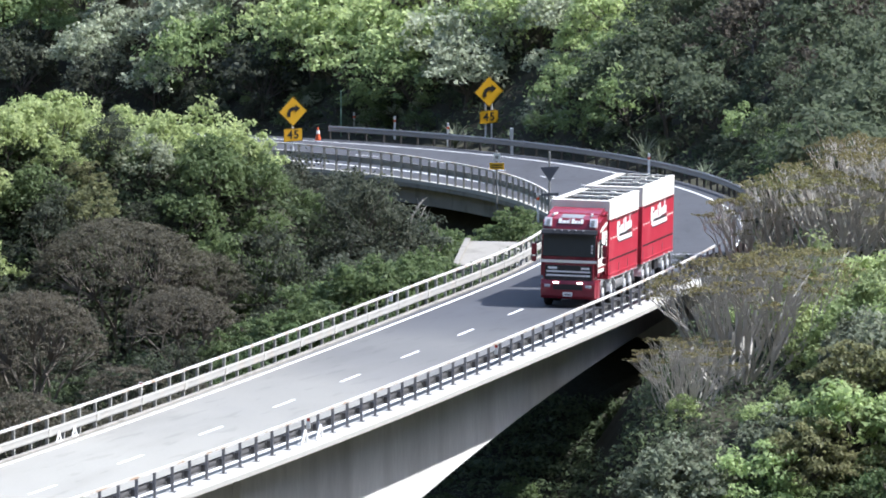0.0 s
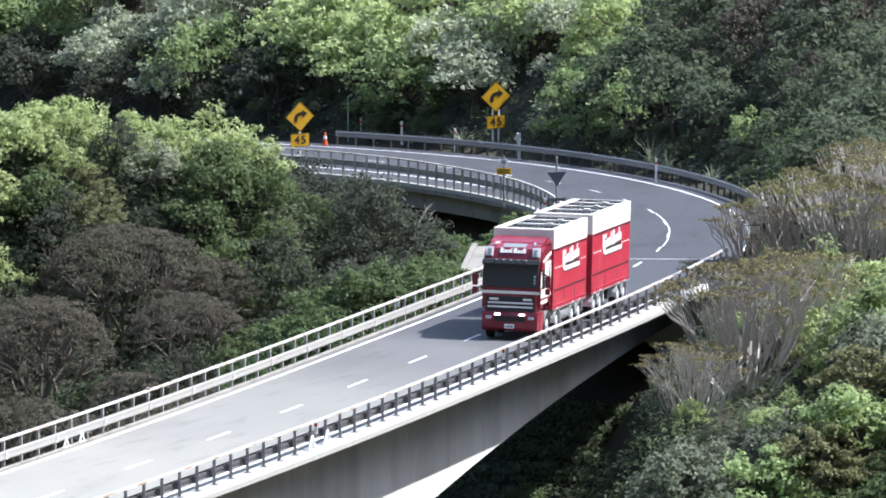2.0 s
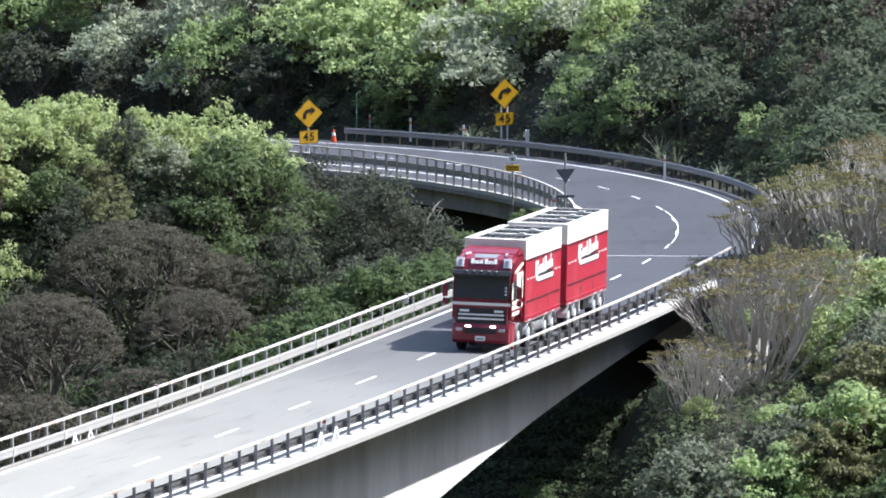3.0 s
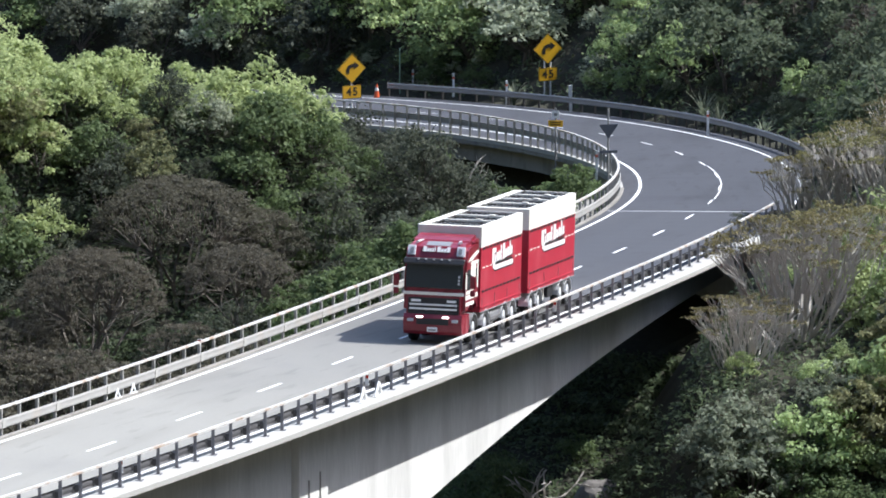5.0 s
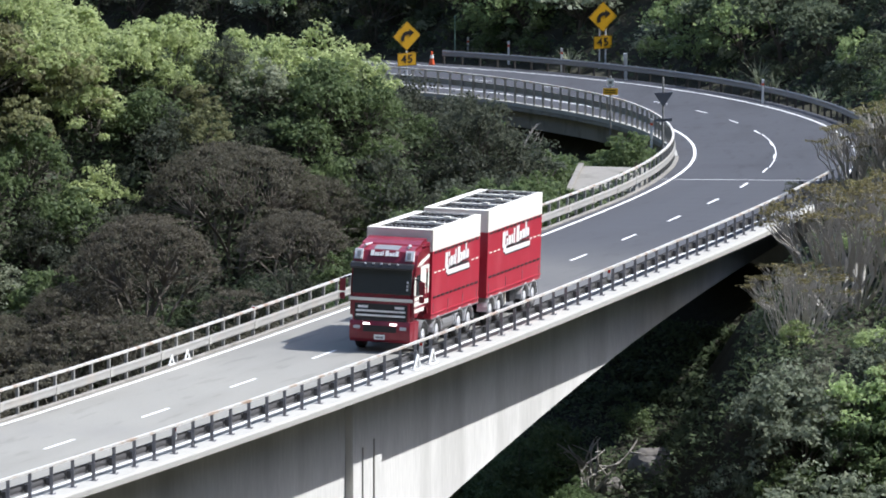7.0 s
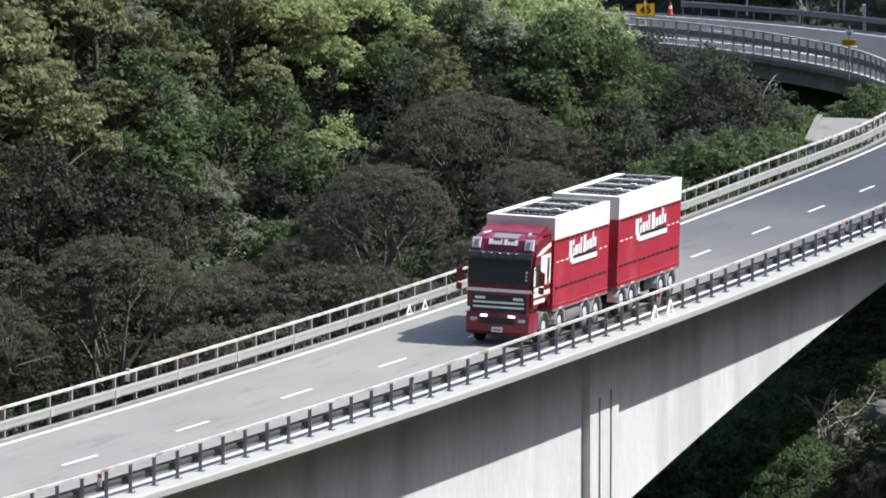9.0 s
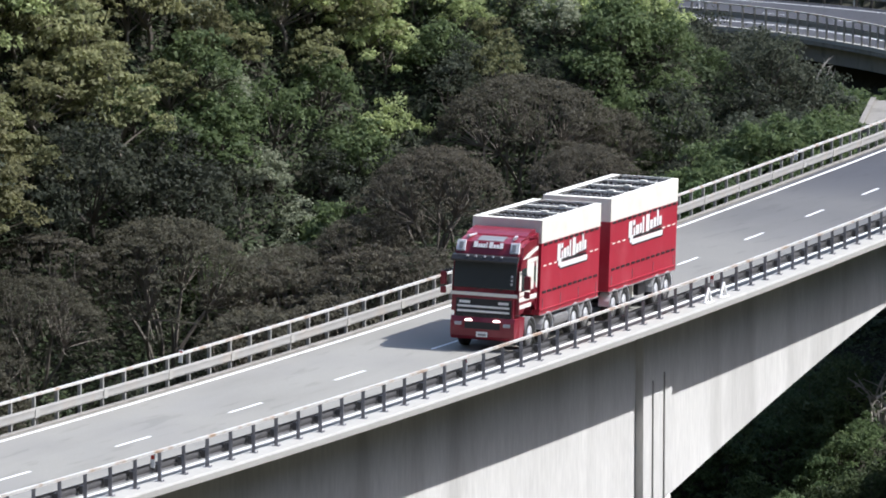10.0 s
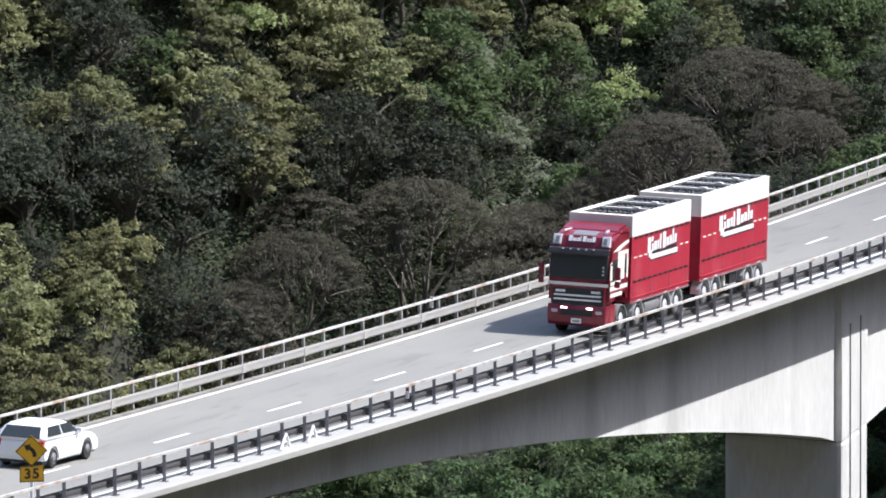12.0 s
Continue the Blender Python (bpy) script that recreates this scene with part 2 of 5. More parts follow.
def loft(us, outline, closed=True, caps=True):
    """outline(u) gives (o, h) pairs; joined from u to u."""
    bm = bmesh.new()
    rings = [[bm.verts.new(at(u, o, h)) for o, h in outline(u)] for u in us]
    n = len(rings[0])
    for a, b in zip(rings, rings[1:]):
        for i in range(n if closed else n - 1):
            j = (i + 1) % n
            bm.faces.new((a[i], a[j], b[j], b[i]))
    if closed and caps:
        bm.faces.new(rings[0])
        bm.faces.new(rings[-1][::-1])
    bmesh.ops.recalc_face_normals(bm, faces=bm.faces)
    return bm


def span(a, b, step=0.25):
    n = max(1, int(round((b - a) / step)))
    return [a + (b - a) * i / n for i in range(n + 1)]

# ---------- road and bridge ----------
def road_strip(name, u0, u1, o0, o1, h, material, label, step=0.25):
    f0 = o0 if callable(o0) else (lambda u: o0)
    f1 = o1 if callable(o1) else (lambda u: o1)
    ob = part(name, loft(span(u0, u1, step), lambda u: [(f0(u), h), (f1(u), h), (f1(u), h - 0.12), (f0(u), h - 0.12)]), material)
    return tagged(ob, label, "road", kind="structure")


def left_rail(u):
    return float(np.interp(u, [-20, 4, 12, 15, 18, 20, 26], [-3.68, -3.70, -3.95, -4.5, -5.2, -5.7, -6.2]))


def right_rail(u):
    return float(np.interp(u, [12, 16, 20, 26], [5.3, 5.0, 4.9, 5.2]))


def left_line(u):
    return float(np.interp(u, [-20, 10, 13, 15.5, 18, 26], [-3.22, -3.30, -3.50, -3.6, -3.5, -3.5]))


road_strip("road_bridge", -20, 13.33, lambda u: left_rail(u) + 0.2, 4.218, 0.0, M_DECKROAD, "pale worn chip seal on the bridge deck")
road_strip("road_bend", 13.35, 34, lambda u: left_rail(u) + 0.16, lambda u: right_rail(u) - 0.1, 0.0, M_ASPHALT, "dark grey asphalt round the bend")


def road_mark(u0, u1, o0, o1, name="road_marking", label="white painted road line"):
    f0 = o0 if callable(o0) else (lambda u: o0)
    f1 = o1 if callable(o1) else (lambda u: o1)
    bm = loft(span(u0, u1, 0.1), lambda u: [(f0(u), 0.006), (f1(u), 0.006)], closed=False)
    return tagged(part(name, bm, M_PAINT), label, "road marking", kind="structure")


CROWN = 0.11
for k in range(-18, 30):
    w = 0.06 if k < 14 else 0.042
    tagged(road_mark(k - 0.15, k + 0.15, CROWN - w, CROWN + w, "centre_dash", "white painted centre line dash"), group="centre line dashes")
road_mark(-20, 30, lambda u: left_line(u) - 0.07, lambda u: left_line(u) + 0.07, "edge_line", "white painted edge line on the inner side")
road_mark(-20, 12.8, 3.52, 3.66, "edge_line", "white painted edge line beside the kerb")
road_mark(14.2, 16.8, 0.14, 0.19, "edge_line", "thin white no-passing line round the bend")
road_mark(13.6, 30, lambda u: right_rail(u) - 1.23, lambda u: right_rail(u) - 1.12, "edge_line", "white painted edge line round the outer bend")
joint = part("expansion_joint", loft([13.325, 13.355], lambda u: [(left_rail(u) + 0.2, 0.008), (4.6, 0.008)], closed=False),
             mat("joint_seal", (0.42, 0.42, 0.42), 0.6, var=0.2, bump=0.05))
tagged(joint, "pale sealed expansion joint across the road", "expansion joint", kind="structure")

WEB = 2.65


def girder_depth(u):
    d = u - 4.58
    return 2.0 + 5.6 * max(0.0, 1 - abs(d) / (7.0 if d < 0 else 8.0)) ** 2 if abs(d) > 0.22 else 7.4


bridge = tagged(new("viaduct"), "pale grey concrete box girder viaduct over a gorge", "bridge")
deck = part("deck_slab", loft(span(-14, 13.33), lambda u: [(left_rail(u) + 0.04, -0.13), (4.88, -0.13), (4.88, -0.15), (WEB, -0.64), (-2.3, -0.64), (left_rail(u) + 0.04, -0.36)]), M_CONC, bridge)
part("outer_kerb", loft(span(-14, 12.8), lambda u: [(4.22, -0.128), (4.97, -0.128), (4.97, 0.06), (4.92, 0.12), (4.25, 0.12), (4.22, 0.09)]), M_KERB, bridge, "pale cast kerb")
part("inner_kerb", loft(span(-14, 15), lambda u: [(left_rail(u) + 0.03, -0.128), (left_rail(u) + 0.198, -0.128), (left_rail(u) + 0.198, 0.05), (left_rail(u) + 0.17, 0.07), (left_rail(u) + 0.03, 0.07)]), M_CONC_OLD_SHADE, bridge, "pale cast kerb")
part("box_girder", loft(span(-14, 12.6, 0.2), lambda u: [(-2.3, -0.642), (WEB, -0.642), (WEB, -girder_depth(u)), (-2.3, -girder_depth(u))]), M_CONC, bridge, "haunched concrete box girder")


def pier(u, depth):
    m = along(u)
    a = -math.degrees(math.atan2(m[0][1], m[1][1]))
    place = pose(*m.translation, 0, 0, a)
    part("pier", boxed(-1.95, WEB + 0.303, -1.85, 1.85, -depth, -7.2, 0.2), M_CONC, bridge, "tall rectangular concrete pier").matrix_basis = place
    part("pilaster", boxed(WEB - 0.3, WEB + 0.30, -1.85, 1.85, -7.21, -0.66, 0.05), M_CONC, bridge, "proud concrete pilaster on the web").matrix_basis = place
    for y in (-0.75, 0.7):
        part("drain_pipe", rod(bmesh.new(), (WEB + 0.33, y, -16), (WEB + 0.33, y, -2.6), 0.035), M_KERB, bridge, "pale plastic drain pipe").matrix_basis = place


pier(4.58, 48)
pier(-8.8, 52)
abut = part("abutment", loft(span(12.2, 13.3), lambda u: [(-4.2, -0.645), (4.8, -0.645), (4.8, -9), (-4.2, -9)]), M_CONC, bridge, "concrete end abutment")

# second, low viaduct that carries the bend round the hillside
bend = tagged(new("bend_viaduct"), "low concrete half-viaduct under the inner side of the bend", "bridge")
part("deck_slab", loft(span(14.6, 22.9), lambda u: [(left_rail(u) - 0.1, -0.125), (left_rail(u) + 1.2, -0.125), (left_rail(u) + 1.2, -0.34), (left_rail(u) - 0.1, -0.34)]), M_CONC_OLD_SHADE, bend)
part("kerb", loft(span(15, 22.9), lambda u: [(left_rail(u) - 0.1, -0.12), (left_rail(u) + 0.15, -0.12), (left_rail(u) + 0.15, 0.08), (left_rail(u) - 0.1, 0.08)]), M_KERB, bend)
part("edge_beam", loft(span(14.8, 22.8), lambda u: [(left_rail(u) + 0.25, -0.345), (left_rail(u) + 0.7, -0.345), (left_rail(u) + 0.7, -1.25), (left_rail(u) + 0.25, -1.25)]), M_CONC_OLD_SHADE, bend)
part("retaining_wall", loft(span(14.2, 18.6), lambda u: [(left_rail(u) + 0.72, -0.345), (left_rail(u) + 1.2, -0.345), (left_rail(u) + 1.2, -7), (left_rail(u) + 0.72, -7)]), M_CONC_OLD_SHADE, bend)
bm = bmesh.new()
box(bm, -1.6, 1.6, -3.0, 3.0, -3.2, 0, 0.08)
box(bm, -1.65, -1.4, -3.05, 3.05, 0.002, 0.12, 0.02)
box(bm, -1.39, 1.65, -3.05, -2.8, 0.001, 0.12, 0.02)
block = tagged(part("anchor_block", bm, M_CONC_OLD_SHADE), "weathered pale concrete anchor block beside the bridge", "concrete block")
block.matrix_basis = pose(18.9, 416, EYE_Z - 84.9, 0, 0, -8)


# ---------- terrain ----------
def grid_uo(X, Y):
    U, O = np.zeros(X.shape), np.full(X.shape, 1e9)
    best = np.full(X.shape, 1e18)
    for i in range(0, len(LINE_U), 2):
        dx, dy = X - LINE[i, 0], Y - LINE[i, 1]
        d = dx * dx + dy * dy
        k = d < best
        best[k] = d[k]
        U[k] = LINE_U[i]
        O[k] = (dx * math.cos(_h[i]) - dy * math.sin(_h[i]))[k]
    return U, np.sign(O) * np.sqrt(best)


def sstep(a, b, x):
    t = np.clip((x - a) / (b - a), 0, 1)
    return t * t * (3 - 2 * t)


def terrain(X, Y):
    """Ground height over the sea of the plan: camera hill, gorge, wooded spur, road bench and the bank behind it."""
    U, O = grid_uo(X, Y)
    RZ = np.interp(U, LINE_U, LINE[:, 2]) - EYE_Z
    # unseen side slopes and the rise behind the camera, added to block sky light
    valley = -121 + 0.7 * np.maximum(0, np.abs(X) - 260)
    camhill = -3 - 0.9 * np.maximum(0, Y - 6) + 1.0 * np.maximum(0, -120 - Y)
    crest = np.interp(X, [-400, -60, -30, -20, -10, -5, 0, 6, 9.5, 12, 15, 18, 25, 40], [20, -42, -60, -68.5, -77, -81.0, -81.4, -82.2, -84.0, -85.6, -87.2, -89.0, -99, -118])
    yc = 421 + 0.06 * X
    spur = crest - 0.82 * np.maximum(0, yc - Y) - 0.30 * np.maximum(0, Y - yc)
    right = -80.4 + 0.15 * np.clip(X - 27, -40, 60) - 0.65 * np.maximum(0, 359 - Y) - 1.1 * np.maximum(0, 22.5 - X) + 0.0 * Y
    right = np.where((O > 4.5) & (U < 13.5), right, -200)
    head = np.where(U < -10.5, RZ - 0.4 - 0.9 * np.maximum(0, np.abs(O) - 6.5), -200)
    bench = np.where(U > 12.4, RZ - 0.35, -200)
    inner = np.where(O < -4.6, bench - 0.55 * np.maximum(0, -O - 4.4), bench)
    gap = sstep(14.0, 15.5, U) * (1 - sstep(21.5, 23.5, U))
    inner = np.where(O < -2.5, inner - gap * np.minimum(2.6, 1.0 * np.maximum(0, -O - 2.5)), inner)
    outer = np.where((O > 6.2) & (U > 12.4) & (U < 33.5), RZ - 0.35 + 0.70 * np.clip(O - 8.6, 0, 400), inner)
    ab = np.where((U > 0) & (U <= 12.4), RZ - 2.2 - 3.5 * (12.4 - U) - 0.25 * np.maximum(0, np.abs(O) - 10), -200)
    z = np.maximum.reduce([valley, camhill, spur, right, outer, ab, head])
    inside = (np.abs(O) < 6.2) & (U > 12.3)
    z = np.where(inside & (O > -2.5), RZ - 0.35, z)
    under = (np.abs(O) < 6.0) & (U <= 12.3) & (U > -11)
    z = np.where(under, np.minimum(z, RZ - 2.0 - 1.0 * girder_arr(U) + 2.0 * sstep(11.3, 12.3, U)), z)
    return z + EYE_Z


def girder_arr(U):
    d = np.abs(U - 4.58)
    return 2.0 + 5.6 * np.maximum(0, 1 - d / 7.5) ** 2


def ground_sheet():
    xs = np.concatenate([np.linspace(-1500, -80, 18)[:-1], np.arange(-80, 90, 1.6), np.linspace(90, 1500, 18)[1:]])
    ys = np.concatenate([np.linspace(-1200, 0, 14)[:-1], np.linspace(0, 230, 24)[:-1], np.arange(230, 600, 1.6), np.linspace(600, 1900, 18)[1:]])
    X, Y = np.meshgrid(xs, ys)
    Z = terrain(X, Y)
    rnd = np.random.RandomState(3)
    Z = Z + (rnd.rand(*Z.shape) - 0.5) * np.where(np.abs(grid_uo(X, Y)[1]) < 7, 0.0, 0.5)
    nx, ny = len(xs), len(ys)
    verts = np.stack([X.ravel(), Y.ravel(), Z.ravel()], 1)
    idx = np.arange(nx * ny).reshape(ny, nx)
    q = np.stack([idx[:-1, :-1], idx[:-1, 1:], idx[1:, 1:], idx[1:, :-1]], -1).reshape(-1, 4)
    ob = new("ground", raw("ground", verts.tolist(), q.tolist(), M_SOIL))
    return tagged(ob, "steep dark forest ground of a mountain gorge", "ground", kind="structure")


ground = ground_sheet()


def ground_z(x, y):
    return float(terrain(np.array([[x]]), np.array([[y]]))[0, 0])


# ---------- guard rails ----------
def guard_rail(u0, u1, o_of, side, h0=0.12, label="", top=True, post_h=0.98, foot=0.0, beam_mat=M_GALV, post_mat=M_POST, deep=0.05, start=0.0, pitch=0.2, slim=1.0):
    """W-beam on the road side of steel posts with spacers between, and a box rail on top. side: the way to the road, -1 or 1."""
    base = h0 if callable(h0) else (lambda u: h0)
    rail = tagged(new("guard_rail"), label, "guard rail", "guard rails")
    gap = 0.20 if foot >= 0 else 0.075

    def beam(u):
        o = o_of(u) + side * gap
        z = base(u) + 0.24
        prof = [(0.0, 0.0), (deep, 0.05), (0.02, 0.13), (0.02, 0.19), (deep, 0.27), (0.0, 0.33)]
        return [(o + side * a, z + b) for a, b in prof] + [(o + side * (a - 0.015), z + b) for a, b in prof[::-1]]
    part("w_beam", loft(span(u0, u1, 0.2), beam), beam_mat, rail)
    if top:
        part("top_rail", loft(span(u0, u1, 0.2), lambda u: [(o_of(u) - 0.05, base(u) + post_h - 0.075), (o_of(u) + 0.05, base(u) + post_h - 0.075), (o_of(u) + 0.05, base(u) + post_h), (o_of(u) - 0.05, base(u) + post_h)]), M_TOPRAIL, rail, "rust-stained box rail")
    hp = post_h - 0.077 if top else 0.62
    bm = bmesh.new()
    w = 0.045 * slim
    box(bm, -0.045, 0.045, -w, -w + 0.012, foot, hp)
    box(bm, -0.045, 0.045, w - 0.012, w, foot, hp)
    box(bm, -0.012, 0.012, -w + 0.012, w - 0.012, foot, hp)
    # road-side plate, added so that these posts show a sunlit face
    if side > 0:
        box(bm, 0.046, 0.058, -w, w, foot, hp)
    if foot >= 0:
        box(bm, -0.12, 0.12, -0.10, 0.10, 0.0, 0.018)
        for a in (-0.075, 0.075):
            box(bm, 0.085, 0.115, a - 0.015, a + 0.015, 0.018, 0.05)
    me = mesh_of("post", bm, post_mat)
    block = mesh_of("spacer", boxed(min(side * 0.056, side * (gap - 0.018)), max(side * 0.056, side * (gap - 0.018)), -0.05, 0.05, 0.28, 0.53, 0.01), beam_mat) if gap > 0.1 else None
    splice = mesh_of("splice_plate", boxed(side * (gap + 0.03), side * (gap + 0.045), -0.16, 0.16, 0.25, 0.56, 0.006) if side > 0 else boxed(side * (gap + 0.045), side * (gap + 0.03), -0.16, 0.16, 0.25, 0.56, 0.006), M_KERB)
    n = int((u1 - u0 - start) / pitch + 1e-6)
    for i in range(n + 1):
        u = u0 + start + pitch * i
        place = pose(*at(u, o_of(u), base(u) + 0.001), 0, 0, -math.degrees(float(np.interp(u, LINE_U, _h))))
        part("post", me, None, rail).matrix_basis = place
        if block:
            part("spacer", block, None, rail).matrix_basis = place
        elif i % 3 == 1 and u < 13:
            part("splice_plate", splice, None, rail, "pale splice plate on the beam").matrix_basis = along(u, o_of(u), base(u))
    return rail


guard_rail(-9, 12.6, lambda u: 4.50, -1, label="weathered steel guard rail along the outer kerb", beam_mat=M_BEAM_DULL_SHADE, start=0.152, pitch=0.1985)
guard_rail(-9, 22.9, lambda u: left_rail(u) - 0.05, 1, h0=lambda u: float(np.interp(u, [15, 18, 23], [0.06, 0.26, 0.36])), foot=-0.6, label="weathered steel guard rail along the inner edge", post_h=1.0, post_mat=M_BEAM_PALE, beam_mat=M_BEAM_PALE, deep=0.03, start=0.114, pitch=0.1962, slim=1.1)
guard_rail(12.6, 24.4, right_rail, -1, h0=0.2, foot=-0.35, label="galvanised steel crash barrier round the outer bend", top=False, beam_mat=M_GALV, post_mat=M_BLOCK, slim=1.6)


# ---------- plants ----------
LEAF_GREEN = leaf_mat("green_leaves", (0.061, 0.098, 0.042), (0.131, 0.184, 0.079))
LEAF_BRIGHT = leaf_mat("fresh_leaves", (0.220, 0.292, 0.119), (0.405, 0.483, 0.232))
LEAF_DARK = leaf_mat("dark_leaves", (0.050, 0.062, 0.043), (0.094, 0.105, 0.071))
LEAF_GREY = leaf_mat("grey_green_leaves", (0.144, 0.174, 0.114), (0.312, 0.342, 0.240))
LEAF_OLIVE = leaf_mat("olive_leaves", (0.151, 0.162, 0.081), (0.309, 0.317, 0.156))
LEAF_BROWN = leaf_mat("brown_leaves", (0.083, 0.077, 0.056), (0.140, 0.132, 0.092), var=0.12)
# lighter copies of the near leaves: the hillside's sunlight is put into their colour
LEAF_HILL_SUN = leaf_mat("hill_leaves", (0.138, 0.209, 0.092), (0.270, 0.362, 0.161))
LEAF_PALE_SUN = leaf_mat("sunlit_pale_hill_leaves", (0.261, 0.357, 0.150), (0.468, 0.565, 0.281))
LEAF_SILVER_SUN = leaf_mat("sunlit_silver_hill_leaves", (0.243, 0.290, 0.191), (0.471, 0.511, 0.380))
# dimmer hillside leaves: the slope's shade is put into their colour
LEAF_SHADE_GREEN = leaf_mat("shaded_hill_leaves", (0.082, 0.108, 0.066), (0.116, 0.148, 0.090), var=0.15)
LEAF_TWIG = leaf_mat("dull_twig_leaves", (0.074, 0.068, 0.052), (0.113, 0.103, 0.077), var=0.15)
LEAF_UMB = leaf_mat("umbrella_leaves", (0.127, 0.124, 0.052), (0.247, 0.230, 0.103), var=0.12)
LEAF_FLOOR = leaf_mat("floor_leaves", (0.057, 0.081, 0.046), (0.135, 0.168, 0.086))
BARK = mat("grey_bark", (0.46, 0.43, 0.385), 0.85, var=0.3, scale=2, fine=20, bump=0.4, per_object=0.5)
BARK_MID = mat("brown_bark", (0.16, 0.138, 0.112), 0.9, var=0.3, scale=2, fine=20, bump=0.4)
BARK_DARK = mat("dark_bark", (0.10, 0.085, 0.07), 0.9, var=0.3, scale=2, fine=20, bump=0.4)


def tube(V, F, pts, r0, r1, n=5):
    base = len(V)
    m = len(pts)
    for i, p in enumerate(pts):
        d = (pts[min(i + 1, m - 1)] - pts[max(i - 1, 0)]).normalized()
        s = d.orthogonal().normalized()
        w = d.cross(s)
        r = r0 + (r1 - r0) * i / (m - 1)
        for k in range(n):
            a = 2 * math.pi * k / n
            V.append(p + s * (math.cos(a) * r) + w * (math.sin(a) * r))
    for i in range(m - 1):
        for k in range(n):
            a, b = base + i * n + k, base + i * n + (k + 1) % n
            F.append((a, b, b + n, a + n))


def bough(rnd, a, b, bend=0.12, n=5):
    d = b - a
    L = d.length
    off = Vector((rnd.uniform(-1, 1), rnd.uniform(-1, 1), rnd.uniform(-0.3, 0.6))) * L * bend
    out = []
    for i in range(n):
        t = i / (n - 1)
        j = Vector((rnd.uniform(-1, 1), rnd.uniform(-1, 1), rnd.uniform(-1, 1))) * L * 0.02 if 0 < i < n - 1 else Vector()
        out.append(a + d * t + off * math.sin(math.pi * t) + j)
    return out


def leaf_cloud(rs, centres, radii, squash, per, size, droop=0.5, slim=0.7):
    """Small pointed leaves over clumps; denser on their upper, outer sides."""
    C = np.repeat(np.array(centres), per, 0)
    R = np.repeat(np.array(radii), per)[:, None]
    n = len(C)
    d = rs.normal(size=(n, 3))
    d[:, 2] = np.abs(d[:, 2]) * 1.0 - 0.35
    d /= np.linalg.norm(d, axis=1)[:, None]
    P = C + d * R * (0.5 + 0.6 * rs.rand(n, 1)) * np.array([1, 1, squash])
    nor = d * 0.7 + rs.normal(size=(n, 3)) * 0.5 + np.array([0, 0, droop])
    nor /= np.linalg.norm(nor, axis=1)[:, None]
    t = np.cross(nor, rs.normal(size=(n, 3)))
    t /= np.linalg.norm(t, axis=1)[:, None] + 1e-9
    b = np.cross(nor, t)
    L = size * (0.6 + 0.8 * rs.rand(n, 1))
    W = L * slim
    v = np.stack([P - t * L * 0.4 - b * W * 0.5, P - t * L * 0.4 + b * W * 0.5, P + t * L * 0.6], 1).reshape(-1, 3)
    f = np.arange(3 * n).reshape(n, 3)
    return v, f


def shrub(name, seed, w, h, clumps, per, leaf, material, label, category="shrub", squash=0.75, bark=BARK_DARK, ragged=0.3, slim=0.7, small=1.0):
    """Clumps over a rounded, uneven dome: a few large ones inside, many smaller ones breaking its outline."""
    rnd, rs = random.Random(seed), np.random.RandomState(seed)
    thing = tagged(new(name), label, category)
    cs, rr = [], []
    lobes = [(rnd.uniform(0, 6.28), rnd.uniform(0.8, 1.15)) for _ in range(3)]
    for i in range(clumps):
        a, q = rnd.uniform(0, 2 * math.pi), math.sqrt(rnd.uniform(0.02, 1))
        stretch = 1 + sum(0.16 * math.cos(2 * (a - b)) * k for b, k in lobes) / 2
        top = math.sqrt(max(0.0, 1 - q * q * 0.9))
        z = h * (0.22 + 0.70 * top * rnd.uniform(0.55, 1.0)) + rnd.uniform(-1, 1) * h * ragged * 0.2
        cs.append((math.cos(a) * q * w / 2 * 0.88 * stretch, math.sin(a) * q * w / 2 * 0.88 * stretch, z))
        rr.append(w * rnd.uniform(0.06, 0.16) * small)
    V, F = [], []
    trunk_top = Vector((rnd.uniform(-0.1, 0.1), rnd.uniform(-0.1, 0.1), h * 0.3))
    tube(V, F, bough(rnd, Vector((0, 0, -0.5)), trunk_top), 0.03 * h, 0.02 * h)
    for c in cs[::4]:
        tube(V, F, bough(rnd, trunk_top + Vector((0, 0, -0.05 * h)), Vector(c), 0.12, 4), 0.010 * h, 0.003 * h, 3)
    part("trunk", raw("trunk", V, F, bark), None, thing)
    v, f = leaf_cloud(rs, cs, rr, squash, per, leaf, slim=slim)
    part("crown", raw("crown", v.tolist(), f.tolist(), material), None, thing)
    return thing


